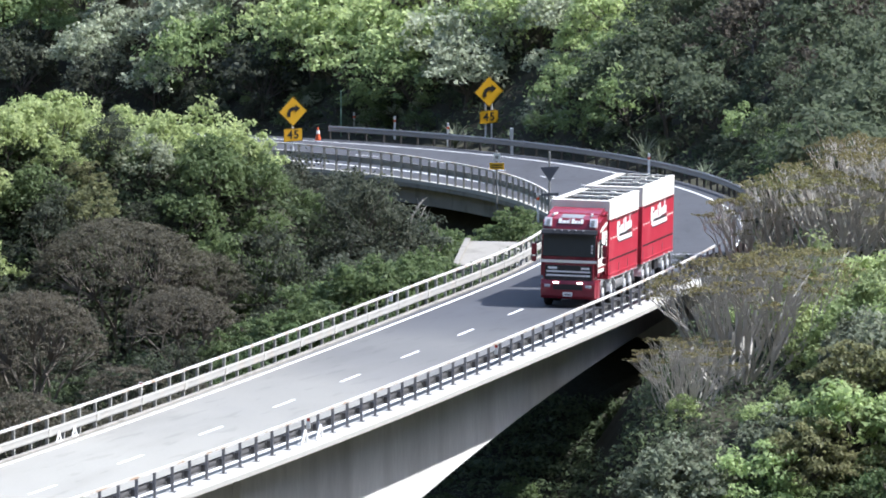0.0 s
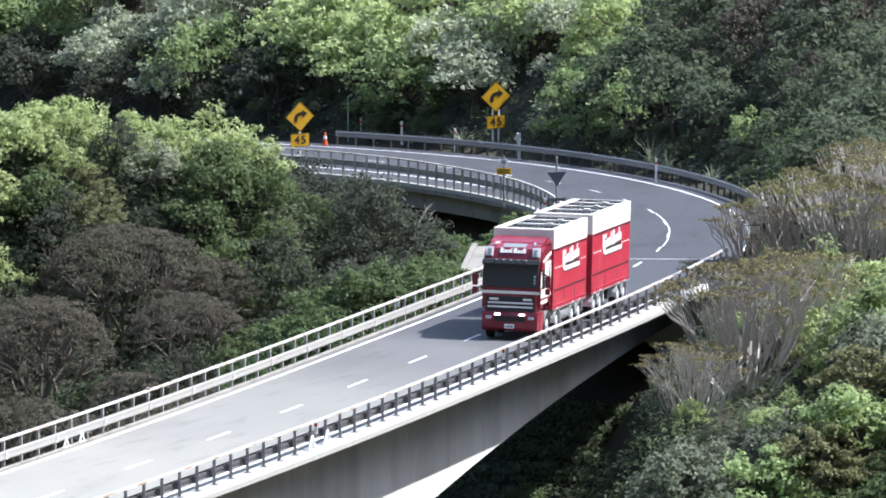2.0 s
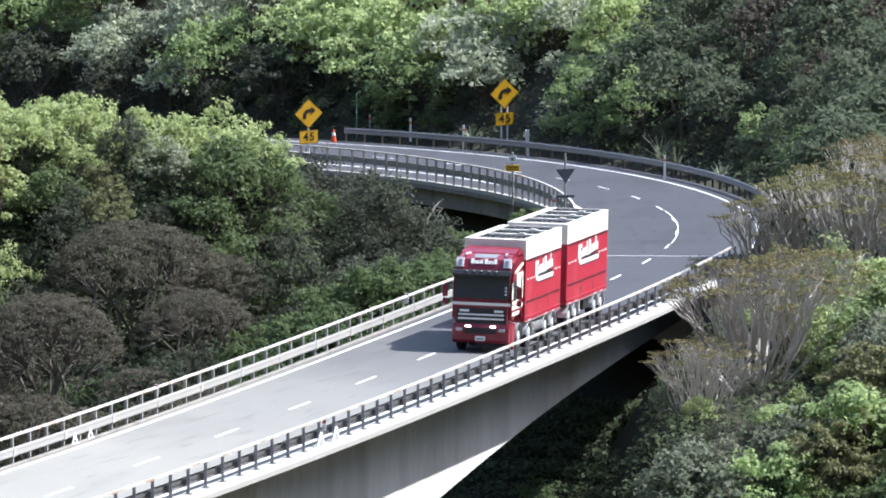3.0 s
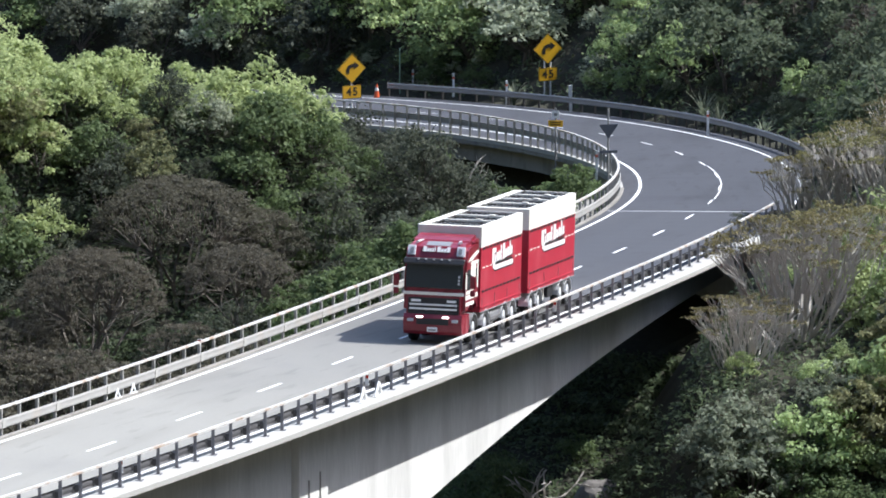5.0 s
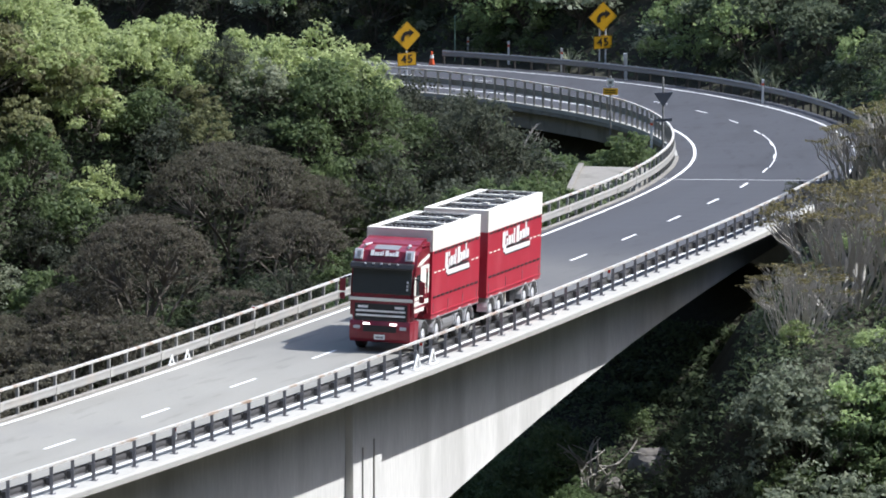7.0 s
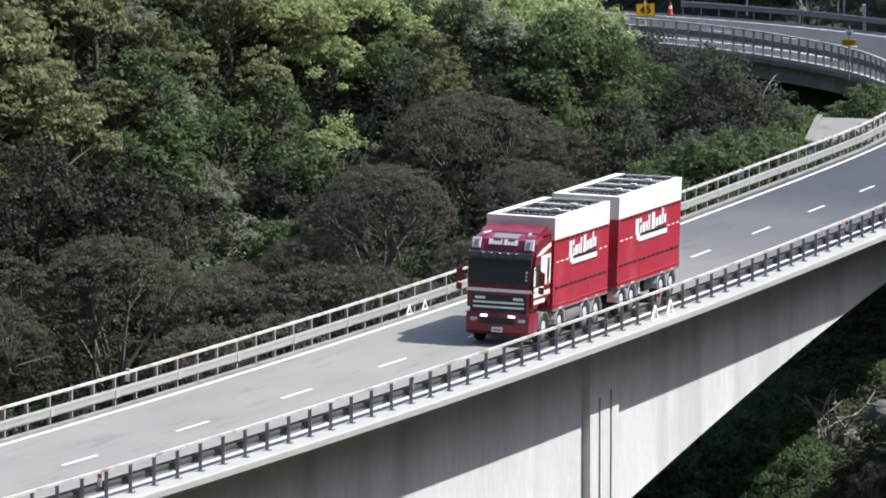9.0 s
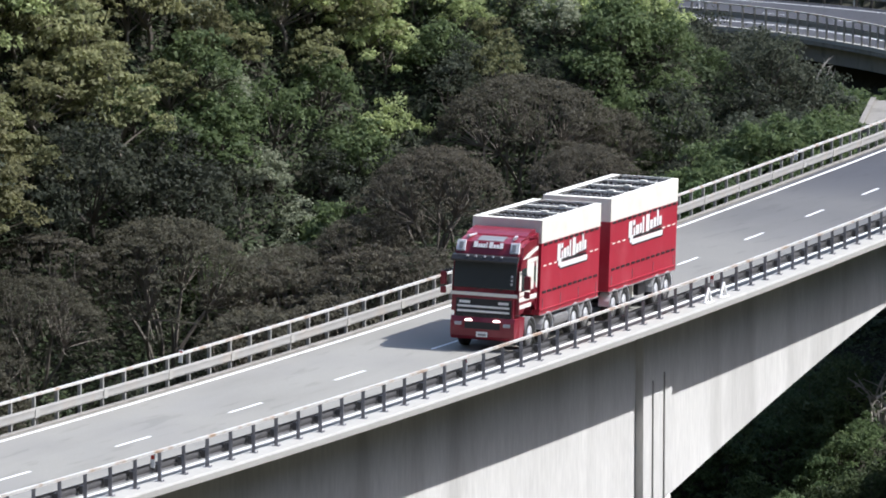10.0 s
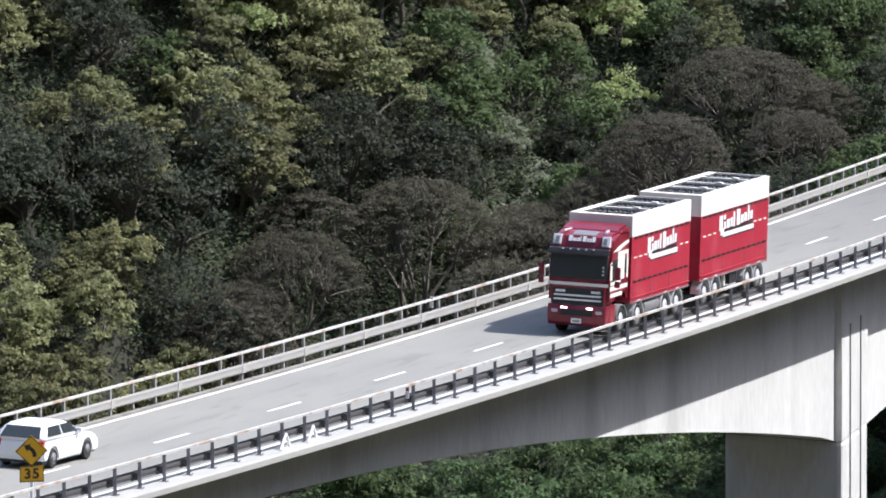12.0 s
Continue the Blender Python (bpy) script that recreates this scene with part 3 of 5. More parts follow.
def umbrella(name, seed, w, h, boughs, per, leaf, material, label, category="tree", bark=BARK):
    """Flat-topped mountain tree: several bare pale stems forking again and again up to a thin layer of foliage."""
    rnd, rs = random.Random(seed), np.random.RandomState(seed)
    thing = tagged(new(name), label, category)
    V, F, cs, rr = [], [], [], []
    for i in range(boughs):
        a, q = 2.4 * i + rnd.uniform(-0.3, 0.3), math.sqrt((i + 0.5) / boughs)
        root = Vector((math.cos(a) * q * 0.06 * w, math.sin(a) * q * 0.06 * w, -0.4))
        tip = Vector((math.cos(a) * q * w / 2, math.sin(a) * q * w / 2, h * (0.70 + 0.30 * math.sqrt(max(0, 1 - q * q))) * rnd.uniform(0.94, 1.02)))
        fork = root.lerp(tip, rnd.uniform(0.38, 0.52)) + Vector((0, 0, -0.10 * h * q))
        tube(V, F, bough(rnd, root, fork, 0.12), 0.014 * h, 0.0095 * h, 4)
        for k in range(3):
            mid = fork.lerp(tip, rnd.uniform(0.5, 0.65)) + Vector((rnd.uniform(-1, 1), rnd.uniform(-1, 1), rnd.uniform(-0.3, 0.3))) * w * 0.055
            tube(V, F, bough(rnd, fork, mid, 0.12, 4), 0.0085 * h, 0.0055 * h, 3)
            for j in range(3):
                end = tip + Vector((rnd.uniform(-1, 1), rnd.uniform(-1, 1), rnd.uniform(-0.25, 0.15))) * w * 0.09
                tube(V, F, bough(rnd, mid, end, 0.12, 3), 0.005 * h, 0.0022 * h, 3)
                cs.append(tuple(end))
                rr.append(w * rnd.uniform(0.025, 0.05))
    part("trunk", raw("trunk", V, F, bark), None, thing, "forked bare boughs")
    v, f = leaf_cloud(rs, cs, rr, 0.32, per, leaf, droop=0.8)
    part("crown", raw("crown", v.tolist(), f.tolist(), material), None, thing)
    return thing


def domed(name, seed, w, h, clumps, per, leaf, material, label, category="tree", bark=BARK_MID):
    """Dome of fine twiggy foliage, closed on top, thinning to bare stems low on its sides."""
    rnd, rs = random.Random(seed), np.random.RandomState(seed)
    thing = tagged(new(name), label, category)
    V, F, cs, rr = [], [], [], []
    forks = []
    for i in range(9):
        a, q = 2.4 * i, math.sqrt((i + 0.5) / 9)
        end = Vector((math.cos(a) * q * w * 0.30, math.sin(a) * q * w * 0.30, h * rnd.uniform(0.42, 0.56)))
        tube(V, F, bough(rnd, Vector((math.cos(a) * 0.25, math.sin(a) * 0.25, -0.4)), end, 0.12), 0.016 * h, 0.010 * h, 4)
        forks.append(end)
    for i in range(clumps):
        a, q = 2.39996 * i + rnd.uniform(-0.2, 0.2), math.sqrt((i + 0.5) / clumps)
        z = h * (0.34 + 0.66 * math.sqrt(max(0, 1 - q * q))) * rnd.uniform(0.93, 1.03)
        c = Vector((math.cos(a) * q * w / 2, math.sin(a) * q * w / 2, z))
        if q > 0.85 and rnd.random() < 0.35:
            continue
        cs.append(tuple(c))
        rr.append(w * rnd.uniform(0.035, 0.06))
        if i % 2 == 0:
            near = min(forks, key=lambda p: (p - c).length)
            tube(V, F, bough(rnd, near, c, 0.10, 3), 0.006 * h, 0.002 * h, 3)
    part("trunk", raw("trunk", V, F, bark), None, thing, "bare brown stems")
    v, f = leaf_cloud(rs, cs, rr, 0.5, per, leaf, droop=0.7)
    part("crown", raw("crown", v.tolist(), f.tolist(), material), None, thing)
    return thing


def kinds():
    K = {}
    K["green"] = [shrub("shrub", 11 + i, 3.6, 3.4, 46, 40, 0.165, LEAF_GREEN, "dense green broad-leaved shrub on the slope") for i in range(3)]
    K["bright"] = [shrub("shrub", 21 + i, 3.4, 3.2, 46, 40, 0.165, LEAF_BRIGHT, "fresh yellow-green shrub in full leaf") for i in range(3)]
    K["dark"] = [shrub("tree", 31 + i, 4.0, 4.4, 56, 34, 0.145, LEAF_DARK, "dark evergreen tree with fine foliage", "tree") for i in range(2)]
    K["grey"] = [shrub("shrub", 41 + i, 3.0, 3.0, 46, 38, 0.145, LEAF_GREY, "grey-green daisy shrub with silvery leaves") for i in range(2)]
    K["olive"] = [shrub("tree", 51 + i, 3.2, 3.8, 60, 36, 0.15, LEAF_OLIVE, "olive tree with tufted yellowish tips", "tree", squash=0.55, bark=BARK_MID, small=0.8) for i in range(3)]
    K["umb"] = [umbrella("umbrella_tree", 61 + i, 6.4, 5.6, 28, 12, 0.125, LEAF_UMB, "flat-topped tree with bare pale boughs and olive tips") for i in range(3)]
    K["brown"] = [domed("domed_tree", 71 + i, 4.4, 3.6, 90, 34, 0.112, LEAF_BROWN, "brown domed tree with dense dull twigs") for i in range(2)]
    K["dome"] = [domed("domed_tree", 75 + i, 8.4, 6.4, 300, 46, 0.115, LEAF_BROWN, "wide brown domed tree with dense dull twigs") for i in range(2)]
    # the same plants with larger leaves for the far hillside, its sun and shade put into the leaf colours
    for kind, leaf in (("green", LEAF_HILL_SUN), ("bright", LEAF_PALE_SUN), ("dark", LEAF_DARK), ("grey", LEAF_SILVER_SUN), ("moss", LEAF_SHADE_GREEN), ("twig", LEAF_TWIG)):
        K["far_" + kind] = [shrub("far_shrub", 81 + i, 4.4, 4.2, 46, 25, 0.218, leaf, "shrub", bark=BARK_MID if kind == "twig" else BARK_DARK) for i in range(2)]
    return K


REST = []
COUNT = {}


def plant(K, kind, x, y, size, turn, sink=0.3, keep=True):
    i = int(turn * 7) % len(K[kind])
    src = K[kind][i]
    m = pose(x, y, ground_z(x, y) - sink, 0, 0, turn) @ Matrix.Diagonal((size, size, size * (0.9 + 0.25 * ((turn * 13.7) % 1)), 1))
    name = src.name.split(".")[0]
    if not keep or COUNT.get(name, 0) >= 285:
        REST.append((src, m))
        return
    COUNT[name] = COUNT.get(name, 0) + 1
    copy_thing(src, m)


def join_rest(rest, name, label):
    """All the plants too many or too far to count, as one mesh."""
    cache, V, F, N, I, mats, base = {}, [], [], [], [], [], 0
    for src, m in rest:
        for ob in src.children:
            me = ob.data
            if me.name not in cache:
                v = np.empty(len(me.vertices) * 3)
                me.vertices.foreach_get("co", v)
                f = np.empty(len(me.loops), int)
                me.loops.foreach_get("vertex_index", f)
                if me.materials[0] not in mats:
                    mats.append(me.materials[0])
                cache[me.name] = (v.reshape(-1, 3), f, len(f) // len(me.polygons), mats.index(me.materials[0]))
            v, f, n, k = cache[me.name]
            A = np.array(m)
            V.append(v @ A[:3, :3].T + A[:3, 3])
            F.append(f + base)
            N.append(np.full(len(f) // n, n))
            I.append(np.full(len(f) // n, k))
            base += len(v)
    V, F, N, I = np.concatenate(V), np.concatenate(F), np.concatenate(N), np.concatenate(I)
    me = bpy.data.meshes.new(name)
    me.vertices.add(len(V))
    me.vertices.foreach_set("co", V.ravel())
    me.loops.add(F.size)
    me.loops.foreach_set("vertex_index", F)
    me.polygons.add(len(N))
    me.polygons.foreach_set("loop_start", np.cumsum(N) - N)
    for k in mats:
        me.materials.append(k)
    me.polygons.foreach_set("material_index", I)
    me.update(calc_edges=True)
    return tagged(new(name, me), label, "woodland", kind="stuff")


# planting plan set to fit the camera's view: each kind's stands, in plan; a plant takes the kind of the nearest stand
STANDS = {"spur": {}, "back": {}, "near": {}}
STANDS["spur"]["olive"] = ((-31.3, 393.7), (-31.7, 390.7), (-29.7, 392.9), (-25.9, 395.6), (-23.4, 398.3), (-21.3, 400.4), (-24.0, 396.0), (-22.4, 395.1), (-26.7, 391.4), (-24.8, 394.2), (-19.0, 403.1), (-17.4, 402.9), (-20.7, 398.5), (-18.5, 404.3), (-15.1, 407.4), (-13.5, 407.9), (-30.6, 381.9), (-27.7, 385.2), (-30.5, 379.8), (-10.8, 411.6), (-14.3, 409.1), (-17.4, 407.0), (-15.5, 408.0), (-12.6, 409.9), (-10.6, 412.6), (-7.2, 415.2), (-4.9, 418.3), (-0.1, 419.2), (-16.2, 398.9), (-0.3, 418.6), (-5.9, 415.5), (-0.8, 417.4))
STANDS["spur"]["green"] = ((-4.0, 372.0), (-1.0, 371.0), (2.0, 370.0), (-7.0, 373.0), (16.5, 424.0), (18.0, 425.5), (-21.9, 401.7), (-20.6, 401.5), (-26.5, 398.0), (-11.3, 408.7), (-13.1, 406.0), (-10.5, 407.8), (-13.9, 404.2), (-8.9, 411.8), (-6.7, 413.3), (-16.3, 402.1), (-1.7, 417.7), (-6.1, 412.1), (-2.9, 418.2), (-5.4, 415.4), (-15.6, 403.7), (-12.5, 406.8), (-8.4, 411.7), (-1.9, 419.3), (-8.8, 407.5), (-7.5, 406.6), (-11.1, 401.7), (10.1, 504.7), (11.5, 500.5), (7.9, 420.9), (5.3, 418.8), (6.9, 420.4), (5.1, 420.0), (7.6, 419.6), (8.6, 420.0), (6.6, 418.0), (13.8, 483.0), (16.3, 479.6), (10.2, 421.5), (7.8, 402.6), (6.8, 402.5), (-5.8, 411.8), (-5.1, 413.5), (19.4, 470.8), (18.4, 466.7), (20.2, 462.8))
STANDS["spur"]["bright"] = ((1.2, 423.5), (3.6, 423.8), (5.6, 423.8), (-2.5, 374.0), (-21.7, 402.3), (-31.0, 393.1), (-5.1, 419.0), (-3.1, 419.4), (-0.8, 420.4), (-6.1, 418.6), (1.0, 420.9), (-4.1, 417.6), (-5.6, 414.8), (-3.3, 416.4), (-3.9, 414.0), (6.5, 513.7), (-6.1, 416.7), (9.2, 506.7))
STANDS["spur"]["grey"] = ((-7.7, 407.4), (-9.8, 404.1), (-8.0, 405.6), (-11.2, 403.0), (-8.5, 404.4), (-3.1, 416.5), (-4.5, 414.9), (-10.6, 410.2), (-3.9, 415.8), (-4.6, 414.6), (-9.3, 408.2), (-8.0, 407.3), (-9.2, 405.1), (-10.2, 402.7), (-4.9, 412.9), (4.8, 421.3), (-2.8, 415.7))
# besides dark trees, these dark leaves stand in for patches of deep shade
STANDS["spur"]["dark"] = ((9.7, 419.9), (10.9, 420.1), (9.6, 417.4), (12.5, 422.0), (13.5, 421.0), (14.6, 422.0), (11.4, 422.8), (-29.6, 395.4), (-24.5, 399.1), (-31.1, 385.1), (-28.6, 387.2), (-26.1, 389.3), (-24.9, 391.8), (-17.3, 399.8), (-14.6, 401.3), (-12.6, 404.6), (-10.4, 406.6), (-5.6, 411.2), (-31.9, 386.4), (-18.7, 395.8), (-23.5, 390.3), (0.2, 417.5), (2.2, 417.3), (-13.2, 403.9), (-11.2, 406.6), (-6.9, 411.4), (-6.3, 410.6), (2.7, 419.0), (1.7, 419.7), (-2.4, 415.7), (-17.7, 399.8), (-15.2, 400.0), (-13.5, 400.3), (12.9, 495.8), (-0.1, 417.3), (2.8, 420.2), (3.0, 418.9), (1.2, 417.9), (1.8, 420.8), (15.3, 493.4), (14.9, 491.2), (13.5, 494.8), (17.0, 483.8), (13.1, 490.6), (-2.1, 413.3), (-4.1, 411.0), (-5.6, 408.7))
STANDS["spur"]["brown"] = ((1.6, 414.9), (-1.2, 412.7), (4.4, 414.1), (-14.0, 398.0), (-10.6, 401.1), (-19.7, 392.1), (-2.2, 404.3), (-16.6, 394.7), (-21.7, 389.9), (-7.6, 401.7), (1.9, 414.7), (-0.3, 412.5), (4.5, 414.5), (-1.6, 404.1), (-4.5, 402.9), (4.3, 401.9), (2.1, 403.4))
STANDS["back"]["green"] = ((26.7, 504.5), (28.4, 502.1), (29.9, 495.4), (26.1, 492.0), (-1.3, 553.5), (-2.6, 556.6), (-3.3, 559.8), (13.6, 532.4), (16.3, 524.7), (18.7, 520.7), (11.5, 537.5), (6.9, 540.9), (32.4, 479.2), (33.1, 480.8))
STANDS["back"]["grey"] = ((1.7, 550.6), (3.7, 549.2), (5.4, 545.6), (6.7, 545.7), (8.0, 544.8), (22.2, 521.5), (24.2, 517.4), (26.0, 513.9), (24.9, 512.3), (20.7, 522.9), (4.3, 544.4))
# dark leaves here also stand in for a column of shadow
STANDS["back"]["dark"] = ((9.9, 541.7), (9.8, 536.3), (-2.3, 550.6), (-0.3, 543.6), (2.4, 545.2), (4.6, 539.2), (8.5, 536.2), (-3.6, 553.2), (13.7, 522.7), (17.2, 515.1), (10.9, 528.7), (0.8, 555.4))
STANDS["back"]["bright"] = ((27.2, 508.5), (29.4, 508.0), (30.2, 513.0), (11.2, 540.8), (13.5, 538.8), (15.4, 536.4), (16.5, 530.6), (18.4, 530.7), (17.7, 528.0), (20.3, 528.8), (23.0, 524.2), (24.4, 521.7), (27.3, 515.6), (28.6, 511.5), (29.1, 513.6), (26.5, 512.9), (15.9, 533.7), (14.3, 534.6), (27.4, 511.9))
# stands of the dim leaves, where the back hillside lies in shade
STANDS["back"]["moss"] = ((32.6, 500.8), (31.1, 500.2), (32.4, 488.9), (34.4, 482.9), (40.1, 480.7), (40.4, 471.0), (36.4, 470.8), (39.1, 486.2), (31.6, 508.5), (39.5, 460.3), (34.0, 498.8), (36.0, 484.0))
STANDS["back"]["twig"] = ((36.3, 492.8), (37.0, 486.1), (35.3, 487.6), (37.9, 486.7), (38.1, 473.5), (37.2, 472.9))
STANDS["near"]["bright"] = ((26.9, 361.6), (26.3, 359.1), (28.6, 366.7), (27.1, 354.8), (28.4, 357.7))
STANDS["near"]["grey"] = ((25.2, 355.5), (24.5, 354.9), (22.5, 353.7), (26.1, 356.0), (27.0, 356.0), (23.6, 354.4), (21.4, 354.6), (28.4, 360.5), (25.0, 352.5))
STANDS["near"]["olive"] = ((28.5, 358.9), (27.8, 356.0), (26.6, 357.8))
STANDS["near"]["dark"] = ((19.6, 357.9), (22.6, 356.8), (20.7, 360.8), (19.7, 362.7), (21.6, 357.1), (23.8, 357.3), (24.9, 357.9), (20.3, 388.0), (18.4, 382.1), (20.1, 358.0))
STANDS["near"]["green"] = ((26.8, 353.0), (27.8, 351.8), (25.7, 353.7), (24.6, 353.7))

# wide brown domes of the spur: place and width
DOMES = ((2.0, 413.0, 8.6), (-1.8, 402.5, 7.0), (5.7, 413.9, 5.0), (-5.0, 401.3, 5.3), (-13.5, 397.3, 9.0), (-8.4, 400.0, 5.8), (-19.1, 391.9, 7.0), (-21.4, 388.7, 5.6), (4.6, 403.0, 5.6))


def choose(side, x, y, r):
    best = sorted((min((x - a)**2 + 0.6 * (y - b)**2 for a, b in spots), kind) for kind, spots in STANDS[side].items())
    (d0, k0), (d1, k1) = best[0], best[1]
    return k1 if r > 0.9 and d1 < 12 else k0


def wood(K):
    rnd = random.Random(5)
    pts = []
    def field(x0, x1, y0, y1, st):
        y = y0
        while y < y1:
            x = x0 + rnd.uniform(0, st)
            while x < x1:
                pts.append((x + rnd.uniform(-0.4, 0.4) * st, y + rnd.uniform(-0.4, 0.4) * st))
                x += st
            y += st * 0.8
    field(12, 46, 324, 412, 2.6)
    field(23, 36, 340, 375, 2.1)
    field(-46, 24, 356, 432, 2.3)
    field(11, 24, 424, 464, 2.2)
    field(-8, 60, 432, 600, 3.6)
    field(-8, 31, 500, 572, 3.6)
    P = np.array(pts)
    Z = terrain(P[:, :1], P[:, 1:])[:, 0] - EYE_Z
    U, O = grid_uo(P[:, :1], P[:, 1:])
    for (x, y), z, u, o in zip(pts, Z, U[:, 0], O[:, 0]):
        az, el = math.degrees(math.atan2(x, y)), math.degrees(math.atan2(z + 2.5, math.hypot(x, y)))
        r, turn, size = rnd.random(), rnd.uniform(0, 360), rnd.uniform(0.62, 1.15)
        if (u > 12.2 and left_rail(u) - 1.3 < o < (8.6 if u > 14.5 else 6.3)) or z < -117:
            continue
        rz = float(np.interp(u, LINE_U, LINE[:, 2])) - EYE_Z
        if u <= 12.4 and -7.0 < o < 9.0:
            if z > rz - 5.5 - girder_depth(u):
                continue
            size *= 0.8
        if u > 12.2 and o < 9:
            size *= 0.6 if o > 0 else 0.95
        # kept clear so that the camera sees the large flat-topped trees, the bend sign, the block and the rocks
        if 23 < x < 29.0 and 362 < y < 375 or 22 < x < 26.5 and 505 < y < 513.5 or 27 < x < 35 and 381 < y < 393:
            continue
        if 19 < x < 30 and 357.5 < y <= 367:
            size *= 0.45
        if 25.5 <= x < 29 and 507 < y < 516:
            size *= 0.7
        if abs(x - 18.9) < 3.4 and 398 < y < 421 or abs(x - 22.3) < 2.8 and 485 < y < 513 or abs(x - 18.2) < 2.6 and 372 < y < 383:
            continue
        if not (-5.2 < az < 5.2 and -14.9 < el < -9.75):
            continue
        # what the deck and girder hide all along the path is left out
        rail = float(np.interp(az, [-4.5, -2.7, 0, 2.7], [-13.9, -13.25, -12.5, -11.5]))
        top = math.degrees(math.atan2(z + 4.5, math.hypot(x, y)))
        if o < 0 and u < 12 and az > -2.4 and rail - 0.9 < top < rail - 0.12:
            continue
        # the crest's plants are cut low to let the camera see the road and its sign over them
        if 7.6 < x < 14.2 and y < 450:
            size = min(size, (-math.tan(radians(10.84 if x < 10.5 else 10.93)) * math.hypot(x, y) - z) / 4.0)
            if size < 0.25:
                continue
        yc = 421 + 0.06 * x
        if o < 0 and y < 452 and u < 14.5 or (x < 24 and y < yc + 8 and o < 0):
            side = "spur"
            if y > yc + 9 or (az < -0.7 and el > -10.2):
                continue
        elif u >= 12.2 and o > 0:
            side = "back"
            if az < -0.9 or el < -11.9:
                continue
        elif u < 12.4 and o > 0:
            side = "near"
            if el < -14.2 or az < 2.2:
                continue
        else:
            side = "spur"
            if y > 500:
                continue
        kind = choose(side, x, y, r)
        if kind == "dark" and (side == "near" or side == "spur" and z > -86):
            size *= 0.55 if side == "near" else 0.85
        if side == "near" and y > 374:
            size *= 0.5
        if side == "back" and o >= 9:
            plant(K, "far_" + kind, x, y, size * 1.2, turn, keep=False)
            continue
        if side == "back":
            kind = {"moss": "green", "twig": "dark"}.get(kind, kind)
        if kind == "brown" and r < 0.5:
            kind, size = "dark", size * 0.7
        if side == "spur" and any((x - a)**2 + (y - b)**2 < (0.42 * w)**2 for a, b, w in DOMES):
            continue
        if side == "spur" and x < -4:
            size *= 1.2
        plant(K, kind, x, y, size * (1.35 if side == "near" and kind in ("grey", "bright") else 1.1), turn)


KINDS = kinds()
# the large flat-topped trees of the near bank and the domes of the spur, then all the rest
for x, y, s, turn in ((26.3, 367.0, 1.12, 20), (28.8, 371.5, 0.95, 250), (24.0, 363.4, 0.7, 130), (30.3, 387.8, 0.82, 75), (32.1, 385.1, 0.9, 190), (34.6, 386.0, 0.95, 305), (33.0, 390.0, 0.85, 111), (37.0, 388.0, 0.95, 222), (28.3, 388.6, 0.7, 160)):
    plant(KINDS, "umb", x, y, s, turn)
for i, (x, y, w) in enumerate(DOMES):
    plant(KINDS, "dome", x, y, w / 8.4, 37.0 * i)
for x, y, s, turn in ((26.6, 404.0, 0.32, 40), (28.6, 405.0, 0.35, 200)):
    plant(KINDS, "dark", x, y, s, turn)
wood(KINDS)


def verge(K):
    """Low bushes crowding the back of the outer barrier."""
    rnd = random.Random(31)
    for i in range(140):
        u, o = rnd.uniform(13.2, 27), 8.7 + 2.4 * rnd.random()
        p = at(u, o)
        turn = rnd.uniform(0, 360)
        if abs(p.x - 22.7) < 2.2 and 484 < p.y < 516:
            continue
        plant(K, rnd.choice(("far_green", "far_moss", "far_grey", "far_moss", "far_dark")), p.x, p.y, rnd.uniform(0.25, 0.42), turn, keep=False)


verge(KINDS)


def undergrowth():
    """Fern, seedlings and litter between the shrubs, past counting."""
    rs = np.random.RandomState(17)
    V, F, base = [], [], 0
    for x0, x1, y0, y1, n, size in ((-46, 24, 386, 428, 210000, 0.27), (-46, 24, 352, 386, 60000, 0.24), (-8, 60, 428, 560, 60000, 0.32), (12, 46, 322, 412, 60000, 0.22)):
        X, Y = rs.uniform(x0, x1, n), rs.uniform(y0, y1, n)
        Z = terrain(X[:, None], Y[:, None])[:, 0]
        U, O = grid_uo(X[:, None], Y[:, None])
        U, O = U[:, 0], O[:, 0]
        ok = (Z > EYE_Z - 118) & ~((U > 12.2) & (O > -5.6 - 1.2 * (U > 17)) & (O < 7.6)) & ~((U <= 12.4) & (np.abs(O) < 7) & (Z > np.interp(U, LINE_U, LINE[:, 2]) - 5))
        el = np.degrees(np.arctan2(Z - EYE_Z, np.hypot(X, Y)))
        ok &= (el > -14.9) & (el < -9.9) & ((el < -10.5) | (X > -8))
        X, Y, Z = X[ok], Y[ok], Z[ok]
        lump = np.array([noise.noise(Vector((a * 0.5, b * 0.5, 0))) for a, b in zip(X, Y)])
        P = np.stack([X, Y, Z + 0.15 + rs.rand(len(X)) * (0.6 + 1.2 * np.maximum(0, lump))], 1)
        v, f = leaf_cloud(rs, P, np.full(len(P), 0.2), 0.6, 1, size, droop=0.9, slim=0.6)
        V.append(v)
        F.append(f + base)
        base += len(v)
    me = raw("undergrowth", np.concatenate(V).tolist(), np.concatenate(F).tolist(), LEAF_FLOOR)
    tagged(new("undergrowth", me), "dark green ferns and low growth on the forest floor", "undergrowth", kind="stuff")


undergrowth()
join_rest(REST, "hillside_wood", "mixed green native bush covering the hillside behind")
for kin in KINDS.values():
    for ob in kin:
        for o in (*ob.children_recursive, ob):
            bpy.data.objects.remove(o)


